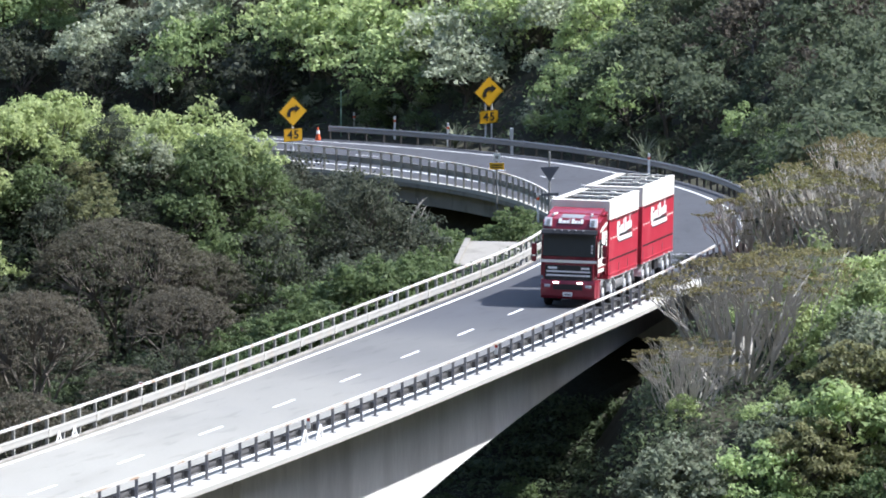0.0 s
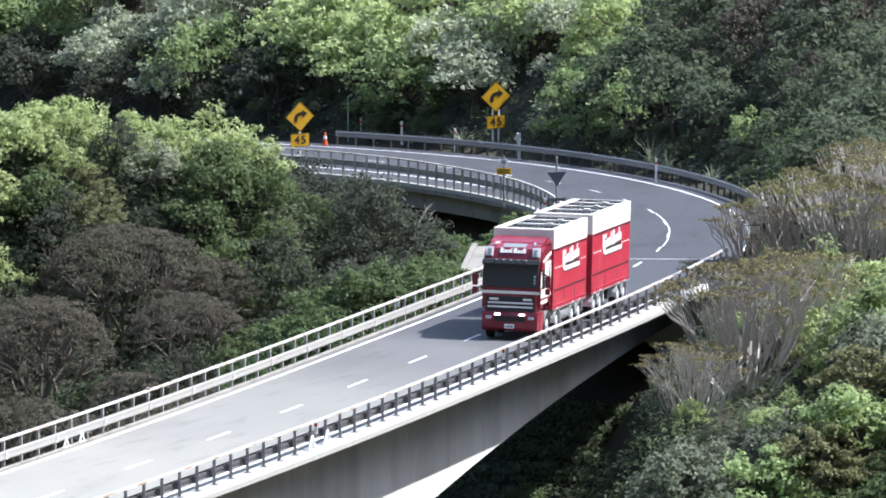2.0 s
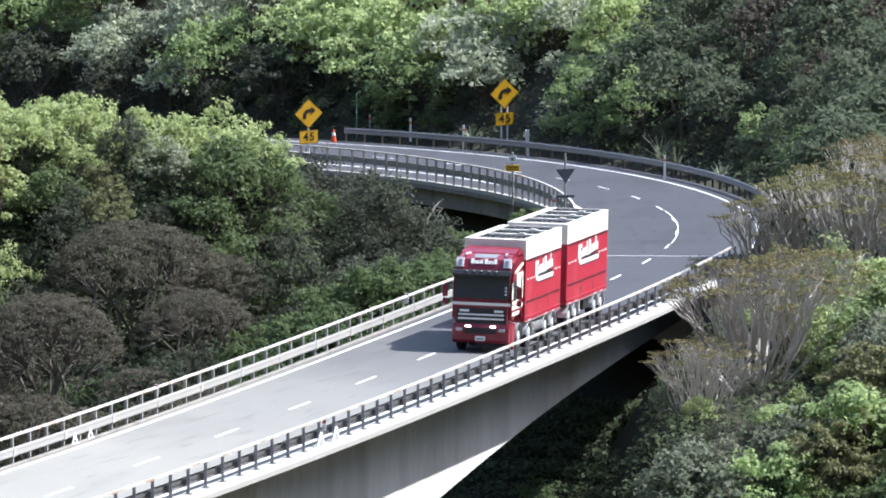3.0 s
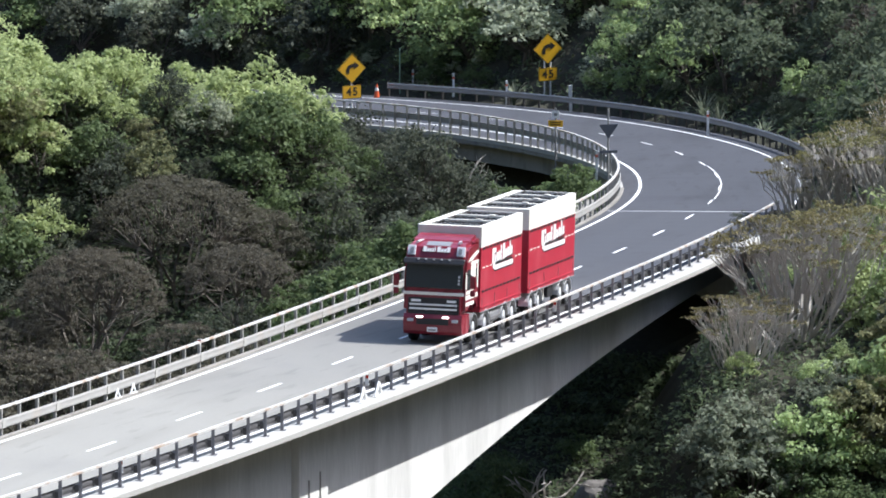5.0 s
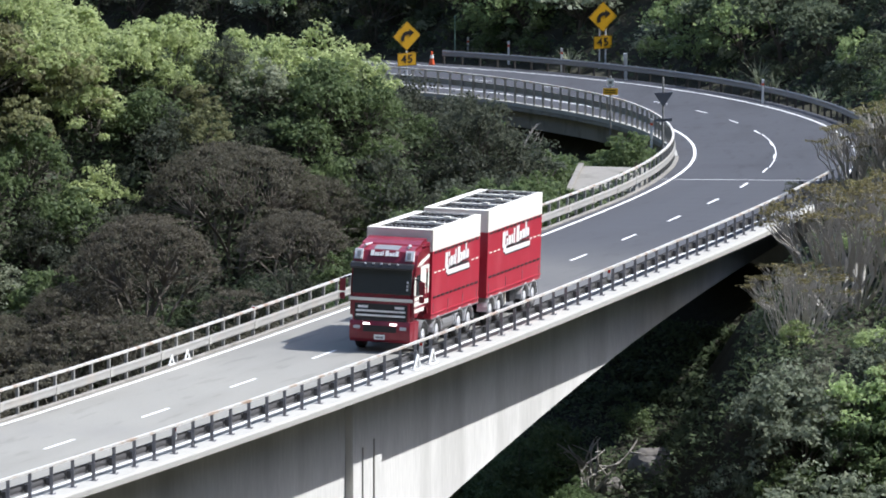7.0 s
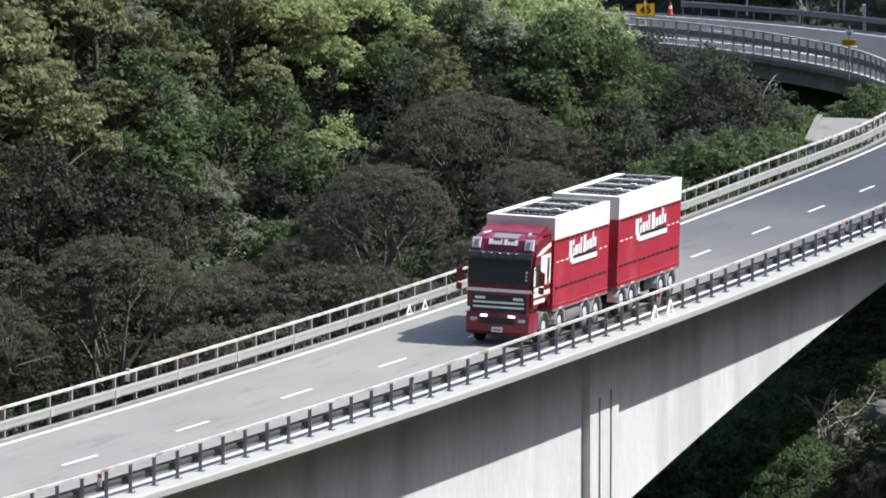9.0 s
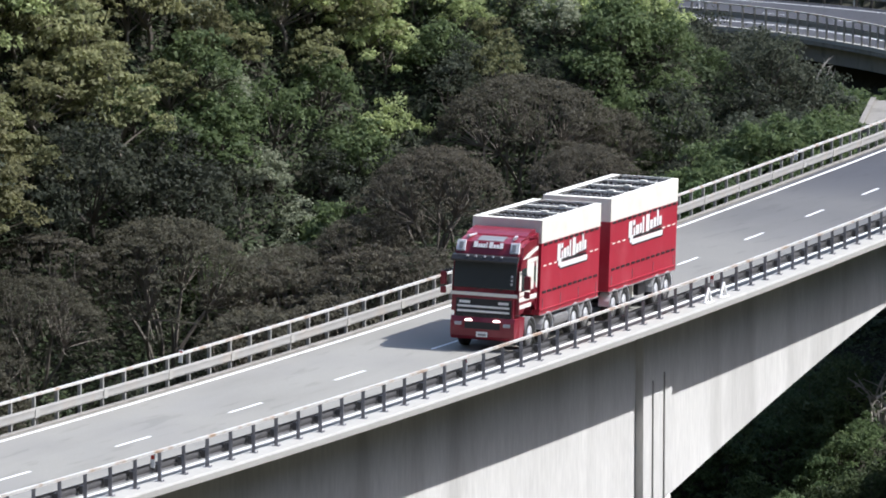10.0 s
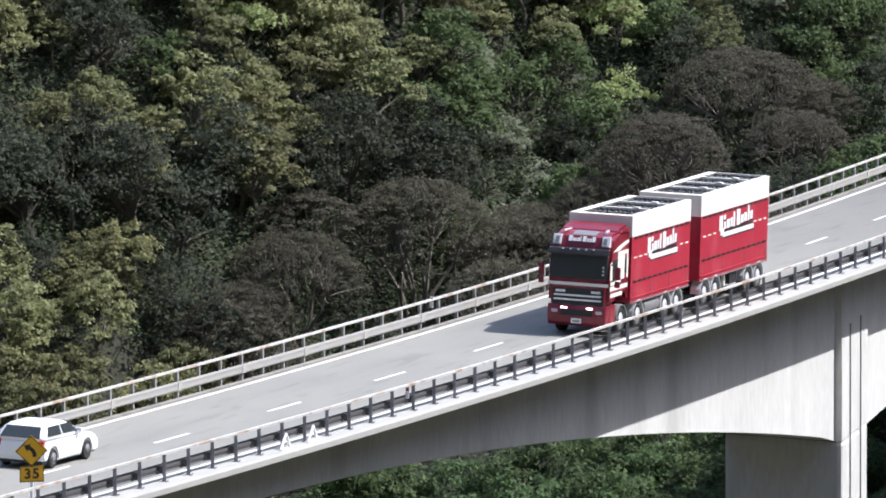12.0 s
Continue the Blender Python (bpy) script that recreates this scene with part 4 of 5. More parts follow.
# ---------- the stock truck and its trailer ----------
CURTAIN = mat("red_curtain_vinyl", (0.37, 0.020, 0.040), 0.5, var=0.12, scale=1.2, fine=22, bump=0.04, stain=(0.46, 0.09, 0.11), stain_scale=0.7, stain_amount=0.4)
RED = mat("red_truck_paint", (0.185, 0.012, 0.025), 0.28, var=0.10, scale=1.0, fine=25, bump=0.02, stain=(0.42, 0.10, 0.11), stain_scale=0.8, stain_amount=0.35)
CREAM = mat("cream_paint", (0.82, 0.79, 0.70), 0.45, var=0.07, scale=1.5, fine=25, bump=0.02, stain=(0.66, 0.62, 0.52), stain_scale=1.1, stain_amount=0.4)
WHITE = mat("white_vinyl", (0.82, 0.82, 0.80), 0.4, var=0.05, bump=0.0)
BLACK = mat("black_plastic", (0.018, 0.018, 0.02), 0.5, var=0.2, bump=0.03)
CHROME = mat("polished_steel", (0.78, 0.78, 0.79), 0.3, 0.45, var=0.08, bump=0.02)
TYRE = mat("tyre_rubber", (0.022, 0.022, 0.022), 0.85, var=0.3, fine=30, bump=0.2)
GREYMETAL = mat("dull_grey_metal", (0.28, 0.28, 0.28), 0.5, 0.5, var=0.2, bump=0.08)
GLASS = mat("dark_tinted_glass", (0.042, 0.049, 0.052), 0.05, var=0.1, bump=0.0)
LAMPGLASS = mat("headlamp_glass", (0.50, 0.51, 0.53), 0.15, var=0.1, bump=0.0)
LAMPLIT = mat("lit_running_lamp", (0.9, 0.9, 0.9), 0.2, var=0.02, bump=0.0, emit=(1.0, 0.98, 0.92, 3.0))
LAMPLENS = mat("clear_lamp_lens", (0.72, 0.73, 0.74), 0.18, var=0.08, bump=0.0)
SOOT = mat("dull_black_pipe", (0.02, 0.019, 0.018), 0.95, var=0.3, bump=0.05)
# near-black floor below the roof openings
DARK_FLOOR = mat("dark_crate_floor", (0.022, 0.02, 0.018), 0.9, var=0.4, scale=2, fine=15, bump=0.4)


def lathe(profile, n=28, axis="x"):
    """profile of (x, r) turned about the x axis."""
    bm = bmesh.new()
    rings = []
    for x, r in profile:
        rings.append([bm.verts.new((x, math.cos(2 * math.pi * k / n) * r, math.sin(2 * math.pi * k / n) * r)) for k in range(n)])
    for a, b in zip(rings, rings[1:]):
        for k in range(n):
            bm.faces.new((a[k], a[(k + 1) % n], b[(k + 1) % n], b[k]))
    if profile[0][1] > 0.001:
        bm.faces.new(rings[0][::-1])
    if profile[-1][1] > 0.001:
        bm.faces.new(rings[-1])
    bmesh.ops.recalc_face_normals(bm, faces=bm.faces)
    return bm


def wheel_meshes(r, w, rim_r, rim_mat, name):
    tyre = mesh_of(name + "_tyre", lathe([(-w / 2, rim_r), (-w / 2, r * 0.9), (-w * 0.38, r), (w * 0.38, r), (w / 2, r * 0.9), (w / 2, rim_r), (w * 0.3, rim_r * 0.98), (-w * 0.3, rim_r * 0.98), (-w / 2, rim_r)]), TYRE, True)
    rim = mesh_of(name + "_rim", lathe([(w * 0.47, rim_r * 0.99), (w * 0.44, rim_r * 0.88), (w * 0.34, rim_r * 0.76), (w * 0.36, rim_r * 0.38), (w * 0.5, rim_r * 0.34), (w * 0.52, rim_r * 0.2), (w * 0.52, 0.02)]), rim_mat, True)
    nuts = bmesh.new()
    for k in range(10):
        a = 2 * math.pi * k / 10
        rod(nuts, (w * 0.18, math.cos(a) * rim_r * 0.56, math.sin(a) * rim_r * 0.56), (w * 0.29, math.cos(a) * rim_r * 0.56, math.sin(a) * rim_r * 0.56), 0.018, n=6)
    return tyre, rim, mesh_of(name + "_hub", nuts, GREYMETAL)


HEAVY = wheel_meshes(0.50, 0.30, 0.32, CHROME, "heavy")
CAR_W = wheel_meshes(0.32, 0.21, 0.215, GREYMETAL, "car")
ROLLING = []


def wheel(parent, x, y, r, meshes):
    """A wheel whose outer face looks away from the vehicle's middle."""
    w = part("wheel", meshes[0], None, parent)
    rim = part("rim", meshes[1], None, w)
    part("hub", meshes[2], None, w)
    w.matrix_basis = pose(x, y, r) @ (pose(0, 0, 0) if x > 0 else pose(0, 0, 0, 0, 0, 180))
    ROLLING.append((w, parent, x, y, r))
    return w


def slots(crate, y0, y1, n, z, material, name="vent_slot"):
    bm = bmesh.new()
    L = (y1 - y0) / n
    box(bm, -0.012, 0.012, -L * 0.33, L * 0.33, -0.042, 0.042, 0.008)
    me = mesh_of(name, bm, material)
    for s in (-1, 1):
        for i in range(n):
            p = part(name, me, None, crate)
            p.matrix_basis = pose(s * 1.246, y0 + (i + 0.5) * L, z)


def blob_words(thing, y0, y1, z0, slant, side=1, name="lettering"):
    """A painted word mark as plain upright strokes with a ribbon below."""
    bm = bmesh.new()
    x = side * 1.245
    rnd = random.Random(9)
    def slab(a, b, c, d, t=0.006):
        box(bm, x - t, x + t, a, b, c, d, 0.004)
    L = y1 - y0
    # tall first letters of two words, low letters between
    for k, (f, w, lo, hi) in enumerate(((0.00, 0.10, 0.02, 0.60), (0.12, 0.06, 0.42, 0.60), (0.14, 0.05, 0.05, 0.34), (0.21, 0.09, 0.06, 0.40), (0.32, 0.06, 0.08, 0.42), (0.40, 0.05, 0.05, 0.62),
                                        (0.50, 0.10, 0.06, 0.66), (0.62, 0.08, 0.10, 0.42), (0.72, 0.08, 0.12, 0.46), (0.82, 0.05, 0.12, 0.72), (0.89, 0.07, 0.14, 0.46))):
        a = y0 + f * L
        slab(a, a + w * L, z0 + lo, z0 + hi)
    slab(y0 + 0.10 * L, y1, z0 - 0.24, z0 - 0.06)
    slab(y0 + 0.04 * L, y0 + 0.14 * L, z0 - 0.16, z0 + 0.10)
    back = bm.copy()
    for v in back.verts:
        v.co += Vector((-side * 0.003, 0.05, -0.055))
    part("lettering_back", back, BLACK, thing, "black drop shade behind the word mark")
    part(name, bm, WHITE, thing, "white painted word mark")
    bm = bmesh.new()
    box(bm, x - 0.004, x + 0.004, y0 + 0.12 * L, y1 - 0.1, z0 - 0.045, z0 + 0.045, 0.003)
    part("lettering_shade", bm, BLACK, thing, "dark outline strip under the word mark")


def crate(parent, y0, y1, z0, z1, band, n):
    bm = bmesh.new()
    X = 1.24
    box(bm, -X, -X + 0.05, y0, y1, z0, band, 0.012)
    box(bm, X - 0.05, X, y0, y1, z0, band, 0.012)
    box(bm, -X + 0.051, X - 0.051, y0, y0 + 0.05, z0, band, 0.012)
    box(bm, -X + 0.051, X - 0.051, y1 - 0.05, y1, z0, band, 0.012)
    c = part("crate", bm, CURTAIN, parent, "red curtain-sided livestock crate")
    bm = bmesh.new()
    box(bm, -X - 0.002, -X + 0.06, y0 - 0.002, y1 + 0.002, band + 0.002, z1, 0.015)
    box(bm, X - 0.06, X + 0.002, y0 - 0.002, y1 + 0.002, band + 0.002, z1, 0.015)
    box(bm, -X + 0.061, X - 0.061, y0 - 0.002, y0 + 0.06, band + 0.002, z1, 0.015)
    box(bm, -X + 0.061, X - 0.061, y1 - 0.06, y1 + 0.002, band + 0.002, z1, 0.015)
    top = part("top_band", bm, CREAM, parent, "cream painted upper band")
    part("crate_floor", boxed(-X + 0.062, X - 0.062, y0 + 0.062, y1 - 0.062, z1 - 1.15, z1 - 1.1), DARK_FLOOR, parent)
    part("deck", boxed(-X + 0.052, X - 0.052, y0 + 0.052, y1 - 0.052, z0 + 0.01, z0 + 0.12), GREYMETAL, parent)
    # open roof: cream margins and cross beams round dark wells, with lifting gear and chains over them
    part("roof_margin", boxed(-X + 0.062, -X + 0.36, y0 + 0.062, y1 - 0.062, z1 - 0.045, z1 - 0.004, 0.006), CREAM, parent)
    part("roof_margin", boxed(X - 0.20, X - 0.062, y0 + 0.062, y1 - 0.062, z1 - 0.045, z1 - 0.004, 0.006), CREAM, parent)
    part("roof_margin", boxed(-X + 0.362, X - 0.202, y0 + 0.062, y0 + 0.40, z1 - 0.045, z1 - 0.004, 0.006), CREAM, parent)
    rnd = random.Random(int(y1 * 10))
    wells = 3 if y1 - y0 < 7.5 else 4
    L = (y1 - y0 - 0.46) / wells
    for i in range(wells):
        ya = y0 + 0.40 + L * i
        if i:
            part("cross_beam", boxed(-X + 0.362, X - 0.202, ya - 0.10, ya + 0.06, z1 - 0.10, z1 + 0.02, 0.01), CREAM, parent)
            part("winch_box", boxed(0.42, 0.66, ya - 0.10, ya + 0.08, z1 + 0.021, z1 + 0.07, 0.02), CREAM, parent)
        for k in range(5):
            yy = ya + L * (k + 0.7) / 5.6
            bm = rod(bmesh.new(), (-X + 0.36, yy, z1 - 0.07), (X - 0.2, yy, z1 - 0.07), 0.028, n=6)
            for q in range(9):
                x = -X + 0.5 + (2 * X - 0.85) * (q + rnd.uniform(-0.3, 0.3)) / 8
                box(bm, x - 0.03, x + 0.03, yy - 0.06, yy + 0.05, z1 - 0.11, z1 - 0.02, 0.008)
            part("roof_bar", bm, GREYMETAL if k == 2 else SOOT, parent)
        part("roof_hose", rod(bmesh.new(), (-X + 0.40, ya + 0.1, z1 + 0.01), (-X + 0.46, ya + L - 0.15, z1 + 0.01), 0.018, n=6), SOOT, parent)
    for s in (-1, 1):
        for za, zb, mt, lab in ((z0 + 0.14, z0 + 0.19, CURTAIN, ""), (z0 - 0.03, z0 + 0.012, GREYMETAL, "dull bottom rail")):
            part("side_rail", boxed(s * 1.25 - 0.02, s * 1.25 + 0.02, y0 + 0.02, y1 - 0.02, za, zb, 0.008), mt, parent, lab)
        for i in range(4):
            yy = y0 + 0.3 + (y1 - y0 - 0.6) * i / 3
            part("curtain_strap", boxed(s * 1.249 - 0.006, s * 1.249 + 0.006, yy - 0.015, yy + 0.015, z0 + 0.04, z0 + 0.55), GREYMETAL, parent)
    slots(c, y0 + 0.15, y1 - 0.12, n, band - 0.05, BLACK)
    slots(c, y0 + 0.15, y1 - 0.12, n, band - 1.68, BLACK)
    pitch = (y1 - y0 - 0.27) / n
    dash = mesh_of("reflector_dash", boxed(-0.008, 0.008, -pitch * 0.27, pitch * 0.27, -0.025, 0.025, 0.004), CREAM)
    for i in range(n):
        if not 0.24 < (i + 0.5) / n < 0.80:
            for q in (-1, 1):
                part("reflector_dash", dash, None, c, "pale worn strip between the boards").matrix_basis = pose(q * 1.244, y0 + 0.15 + (i + 0.5) * pitch, band - 0.78)
    blob_words(parent, y0 + 0.27 * (y1 - y0), y0 + 0.78 * (y1 - y0), band - 0.78, 0, 1)
    blob_words(parent, y0 + 0.27 * (y1 - y0), y0 + 0.78 * (y1 - y0), band - 0.78, 0, -1)
    return c


def rounded_front(bm):
    """Round off the upright front corners."""
    front = [v for v in bm.verts if v.co.y < -1.2]
    for v in front:
        v.co.x *= 0.93
    mid = bmesh.ops.bisect_plane(bm, geom=bm.verts[:] + bm.edges[:] + bm.faces[:], plane_co=(0, -1.12, 0), plane_no=(0, 1, 0))
    for v in [g for g in mid["geom_cut"] if isinstance(g, bmesh.types.BMVert)]:
        v.co.x = math.copysign(1.20, v.co.x) if abs(v.co.x) > 0.5 else v.co.x
    return bm


def build_cab(t):
    X = 1.19
    # shell drawn as a side outline, with the front raked back above the waist
    body = prism(bmesh.new(), [(-1.38, 0.95), (-1.40, 1.75), (-1.30, 2.75), (-1.18, 3.1), (-1.02, 3.45), (-0.62, 3.58), (0.0, 3.65), (0.72, 3.68), (0.72, 0.95), (0.62, 0.95), (0.60, 1.05), (0.3, 1.22), (-0.3, 1.22), (-0.6, 1.05), (-0.62, 0.95)], -X, X)
    bmesh.ops.bevel(body, geom=[e for e in body.edges if abs(e.verts[0].co.x - e.verts[1].co.x) < 1e-5], offset=0.15, segments=3, affect="EDGES")
    part("cab", body, RED, t, "red sleeper cab")
    part("bumper", rounded_front(prism(bmesh.new(), [(-1.36, 0.30), (-1.46, 0.42), (-1.50, 0.60), (-1.49, 0.80), (-1.43, 0.95), (-0.62, 0.95), (-0.64, 0.60), (-0.72, 0.34)], -X - 0.02, X + 0.02)), RED, t, "deep red bumper")
    part("windscreen", prism(bmesh.new(), [(-1.405, 1.92), (-1.425, 1.95), (-1.325, 2.82), (-1.30, 2.86), (-1.22, 2.8), (-1.3, 1.92)], -1.09, 1.09), GLASS, t, "dark reflecting windscreen")
    part("sun_visor", prism(bmesh.new(), [(-1.34, 2.86), (-1.52, 2.82), (-1.54, 2.88), (-1.46, 3.02), (-1.22, 3.04)], -1.16, 1.16), BLACK, t, "black sun visor")
    for i in range(5):
        part("marker_lamp", boxed(-0.035, 0.035, -1.60, -1.52, 2.97, 3.02, 0.01), LAMPGLASS, t).matrix_basis = pose(-0.6 + 0.3 * i, 0.05, 0.02)
    part("waist_band", prism(bmesh.new(), [(-1.412, 1.66), (-1.432, 1.67), (-1.43, 1.77), (-1.41, 1.78)], -1.18, 1.18), CREAM, t, "cream waist stripe")
    part("grille_back", boxed(-0.98, 0.98, -1.425, -1.38, 0.78, 1.56, 0.02), BLACK, t, "black grille")
    for z in (0.98, 1.14, 1.30):
        part("grille_bar", boxed(-0.92, 0.92, -1.455, -1.41, z - 0.035, z + 0.035, 0.012), CHROME if z > 1 else BLACK, t, "bright grille bar" if z > 1 else "")
    part("badge", boxed(-0.86, -0.48, -1.435, -1.42, 1.40, 1.49, 0.004), WHITE, t, "pale maker's badge as a plain bar")
    part("badge", boxed(0.52, 0.88, -1.435, -1.42, 1.40, 1.49, 0.004), WHITE, t, "pale model badge as a plain bar")
    for s in (-1, 1):
        part("headlamp", boxed(s * 0.86 - 0.13, s * 0.86 + 0.13, -1.525, -1.44, 0.66, 0.77, 0.04), LAMPGLASS, t, "clear headlamp")
        part("running_lamp", boxed(s * 0.50 - 0.12, s * 0.50 + 0.12, -1.53, -1.46, 0.81, 0.87, 0.02), LAMPLIT, t, "lit white running lamp")
        part("roof_lamp", prism(bmesh.new(), [(-1.18, 3.12), (-1.23, 3.16), (-1.10, 3.50), (-1.00, 3.50), (-1.05, 3.12)], s * 0.95 - 0.15, s * 0.95 + 0.15), LAMPLENS, t, "large clear corner lamp in the roof")
        part("lamp_reflector", prism(bmesh.new(), [(-1.222, 3.20), (-1.236, 3.21), (-1.152, 3.43), (-1.138, 3.42)], s * 0.93 - 0.07, s * 0.93 + 0.07), GREYMETAL, t, "grey reflector in the corner lamp")
        part("side_window", boxed(s * 1.192 - 0.008, s * 1.192 + 0.008, -1.02, -0.50, 1.85, 2.62, 0.005), GLASS, t)
        part("sleeper_window", boxed(s * 1.192 - 0.008, s * 1.192 + 0.008, 0.32, 0.52, 2.05, 2.6, 0.005), GLASS, t)
        # cream flashes on the cab's side
        for (ya, yb, za, zb) in ((-0.46, 0.30, 1.85, 2.75), (0.54, 0.70, 1.85, 2.75), (-0.46, 0.70, 2.76, 2.9), (-1.25, 0.70, 1.50, 1.66), (-1.28, -1.06, 1.9, 2.55), (-1.22, -0.08, 1.70, 1.83)):
            part("paint_flash", boxed(s * 1.191 - 0.005, s * 1.191 + 0.005, ya, yb, za, zb, 0.003), CREAM, t)
        part("door_handle", boxed(s * 1.205 - 0.015, s * 1.205 + 0.015, -0.28, -0.12, 1.68, 1.74, 0.006), BLACK, t)
        mirror = part("mirror", boxed(s * 1.48 - 0.11, s * 1.48 + 0.11, -1.36, -1.22, 1.95, 2.42, 0.05), RED, t, "red mirror housing")
        part("mirror_arm", rod(bmesh.new(), (s * 1.2, -1.2, 2.5), (s * 1.48, -1.3, 2.42), 0.03), BLACK, t)
        part("wide_mirror", boxed(s * 1.48 - 0.10, s * 1.48 + 0.10, -1.36, -1.24, 1.66, 1.90, 0.05), RED, t)
        part("mudguard", lathe_arc(s), GREYMETAL, t, "grey mudguard")
        part("step", boxed(s * 1.05 - 0.15, s * 1.05 + 0.15, -1.2, -0.75, 0.38, 0.44, 0.01), GREYMETAL, t)
        part("fuel_tank", rod(bmesh.new(), (s * 0.92, 2.7, 0.72), (s * 0.92, 4.3, 0.72), 0.31, n=16), GREYMETAL, t, "dull alloy fuel tank")
        for y in (-0.55, -0.38):
            part("air_horn", rod(bmesh.new(), (s * 0.82, y - 0.25, 3.62), (s * 0.72, y + 0.15, 3.66), 0.06, 0.03), CHROME, t)
    # sign panel and roof deflector
    part("name_board", prism(bmesh.new(), [(-1.115, 3.26), (-1.13, 3.27), (-1.035, 3.47), (-1.02, 3.46)], -0.55, 0.55), RED, t)
    bm = bmesh.new()
    for k, (f, w, hgt) in enumerate(((0.0, 0.13, 0.20), (0.15, 0.07, 0.12), (0.23, 0.08, 0.12), (0.33, 0.07, 0.13), (0.42, 0.04, 0.19), (0.52, 0.13, 0.20), (0.67, 0.09, 0.12), (0.78, 0.08, 0.12), (0.88, 0.12, 0.19))):
        x0 = -0.52 + f * 1.04
        prism(bm, [(-1.135, 3.27), (-1.145, 3.275), (-1.145 + hgt * 0.47, 3.275 + hgt), (-1.135 + hgt * 0.47, 3.27 + hgt)], x0, x0 + w * 1.04)
    part("name_strokes", bm, WHITE, t, "white word mark as plain strokes")
    part("deflector", prism(bmesh.new(), [(-0.30, 3.60), (-0.22, 3.68), (0.10, 3.78), (0.60, 3.86), (0.74, 3.86), (0.74, 3.64)], -1.06, 1.06), RED, t, "red roof air deflector")
    for s in (-1, 1):
        part("deflector_wing", prism(bmesh.new(), [(0.05, 3.58), (0.2, 3.68), (0.72, 3.72), (0.80, 3.72), (0.80, 1.2), (0.72, 1.2), (0.70, 3.56)], s * 1.12 - 0.05, s * 1.12 + 0.05), RED, t)
    part("roof_hatch", prism(bmesh.new(), [(-0.92, 3.485), (-0.92, 3.505), (-0.62, 3.60), (-0.42, 3.63), (-0.42, 3.60), (-0.62, 3.575)], -0.46, 0.46), GREYMETAL, t, "grey ribbed roof hatch")
    for k in range(3):
        part("sticker", boxed(0.93, 1.0, -1.445 + 0.012 * k, -1.425 + 0.012 * k, 2.08 + 0.13 * k, 2.16 + 0.13 * k, 0.004), LAMPGLASS, t, "small pale sticker on the glass")
    for s in (-1, 1):
        part("corner_flash", boxed(s * 1.192 - 0.006, s * 1.192 + 0.006, -1.20, 0.10, 1.26, 1.40, 0.004), CREAM, t)
        part("roof_flash", prism(bmesh.new(), [(-1.0, 2.92), (-0.4, 3.10), (0.3, 3.22), (0.7, 3.26), (0.7, 3.14), (0.3, 3.08), (-0.3, 2.94)], s * 1.192 - 0.006, s * 1.192 + 0.006), CREAM, t, "curved cream flash")
    part("number_plate", boxed(-0.20, 0.20, -1.512, -1.50, 0.40, 0.54, 0.004), WHITE, t, "white number plate without characters")
    part("plate_bar", boxed(-0.14, 0.14, -1.517, -1.511, 0.445, 0.495), GREYMETAL, t)
    part("lower_grille", boxed(-0.62, 0.62, -1.512, -1.49, 0.60, 0.78, 0.01), BLACK, t)
    for x in (-0.45, 0.35):
        part("wiper", rod(bmesh.new(), (x, -1.44, 1.80), (x + 0.45, -1.43, 1.98), 0.012, n=5), BLACK, t)


def raise_front(t, before):
    """The cab sits high: everything above the bumper's foot goes up a hand's width, the roof a little less."""
    for ob in t.children:
        if ob in before or ob.name.split(".")[0] in ("mudguard", "step", "fuel_tank"):
            continue
        for v in ob.data.vertices:
            z = v.co.z
            v.co.z = z + 0.2 * min(1.0, max(0.4, (z - 0.3) / 0.4)) * (1.0 if z < 3.4 else max(0.55, 1 - (z - 3.4) * 0.6))


def lathe_arc(s):
    bm = bmesh.new()
    n = 10
    for r0, r1 in ((0.58, 0.62),):
        ring = []
        for k in range(n + 1):
            a = math.pi * (0.02 + 0.96 * k / n)
            ring.append([bm.verts.new((s * 1.05 + dx, math.cos(a) * r, 0.5 + math.sin(a) * r)) for dx, r in ((-0.2, r0), (0.2, r0), (0.2, r1), (-0.2, r1))])
        for a, b in zip(ring, ring[1:]):
            for i in range(4):
                bm.faces.new((a[i], a[(i + 1) % 4], b[(i + 1) % 4], b[i]))
        bm.faces.new(ring[0])
        bm.faces.new(ring[-1][::-1])
    bmesh.ops.recalc_face_normals(bm, faces=bm.faces)
    return bm


def chassis(t, y0, y1, z=0.95):
    for s in (-0.42, 0.42):
        part("chassis_rail", boxed(s - 0.06, s + 0.06, y0, y1, z - 0.28, z - 0.02, 0.01), BLACK, t)


truck = tagged(new("stock_truck"), "red stock truck with a cream topped livestock crate", "truck")
build_cab(truck)
raise_front(truck, ())
crate(truck, 0.92, 7.65, 1.06, 4.30, 3.50, 11)
chassis(truck, -1.0, 7.5)
for y in (0.0, 1.9, 5.0, 6.35):
    part("axle", rod(bmesh.new(), (-0.95, y, 0.5), (0.95, y, 0.5), 0.08), BLACK, truck)
    for s in (-1, 1):
        wheel(truck, s * 1.06, y, 0.5, HEAVY)
        if y > 1:
            part("mudguard", lathe_arc(s), CHROME, truck, "bright mudguard").matrix_basis = pose(0, y, 0)
for s in (-1, 1):
    part("mud_flap", boxed(s * 1.0 - 0.22, s * 1.0 + 0.22, 7.05, 7.08, 0.25, 0.9), BLACK, truck)

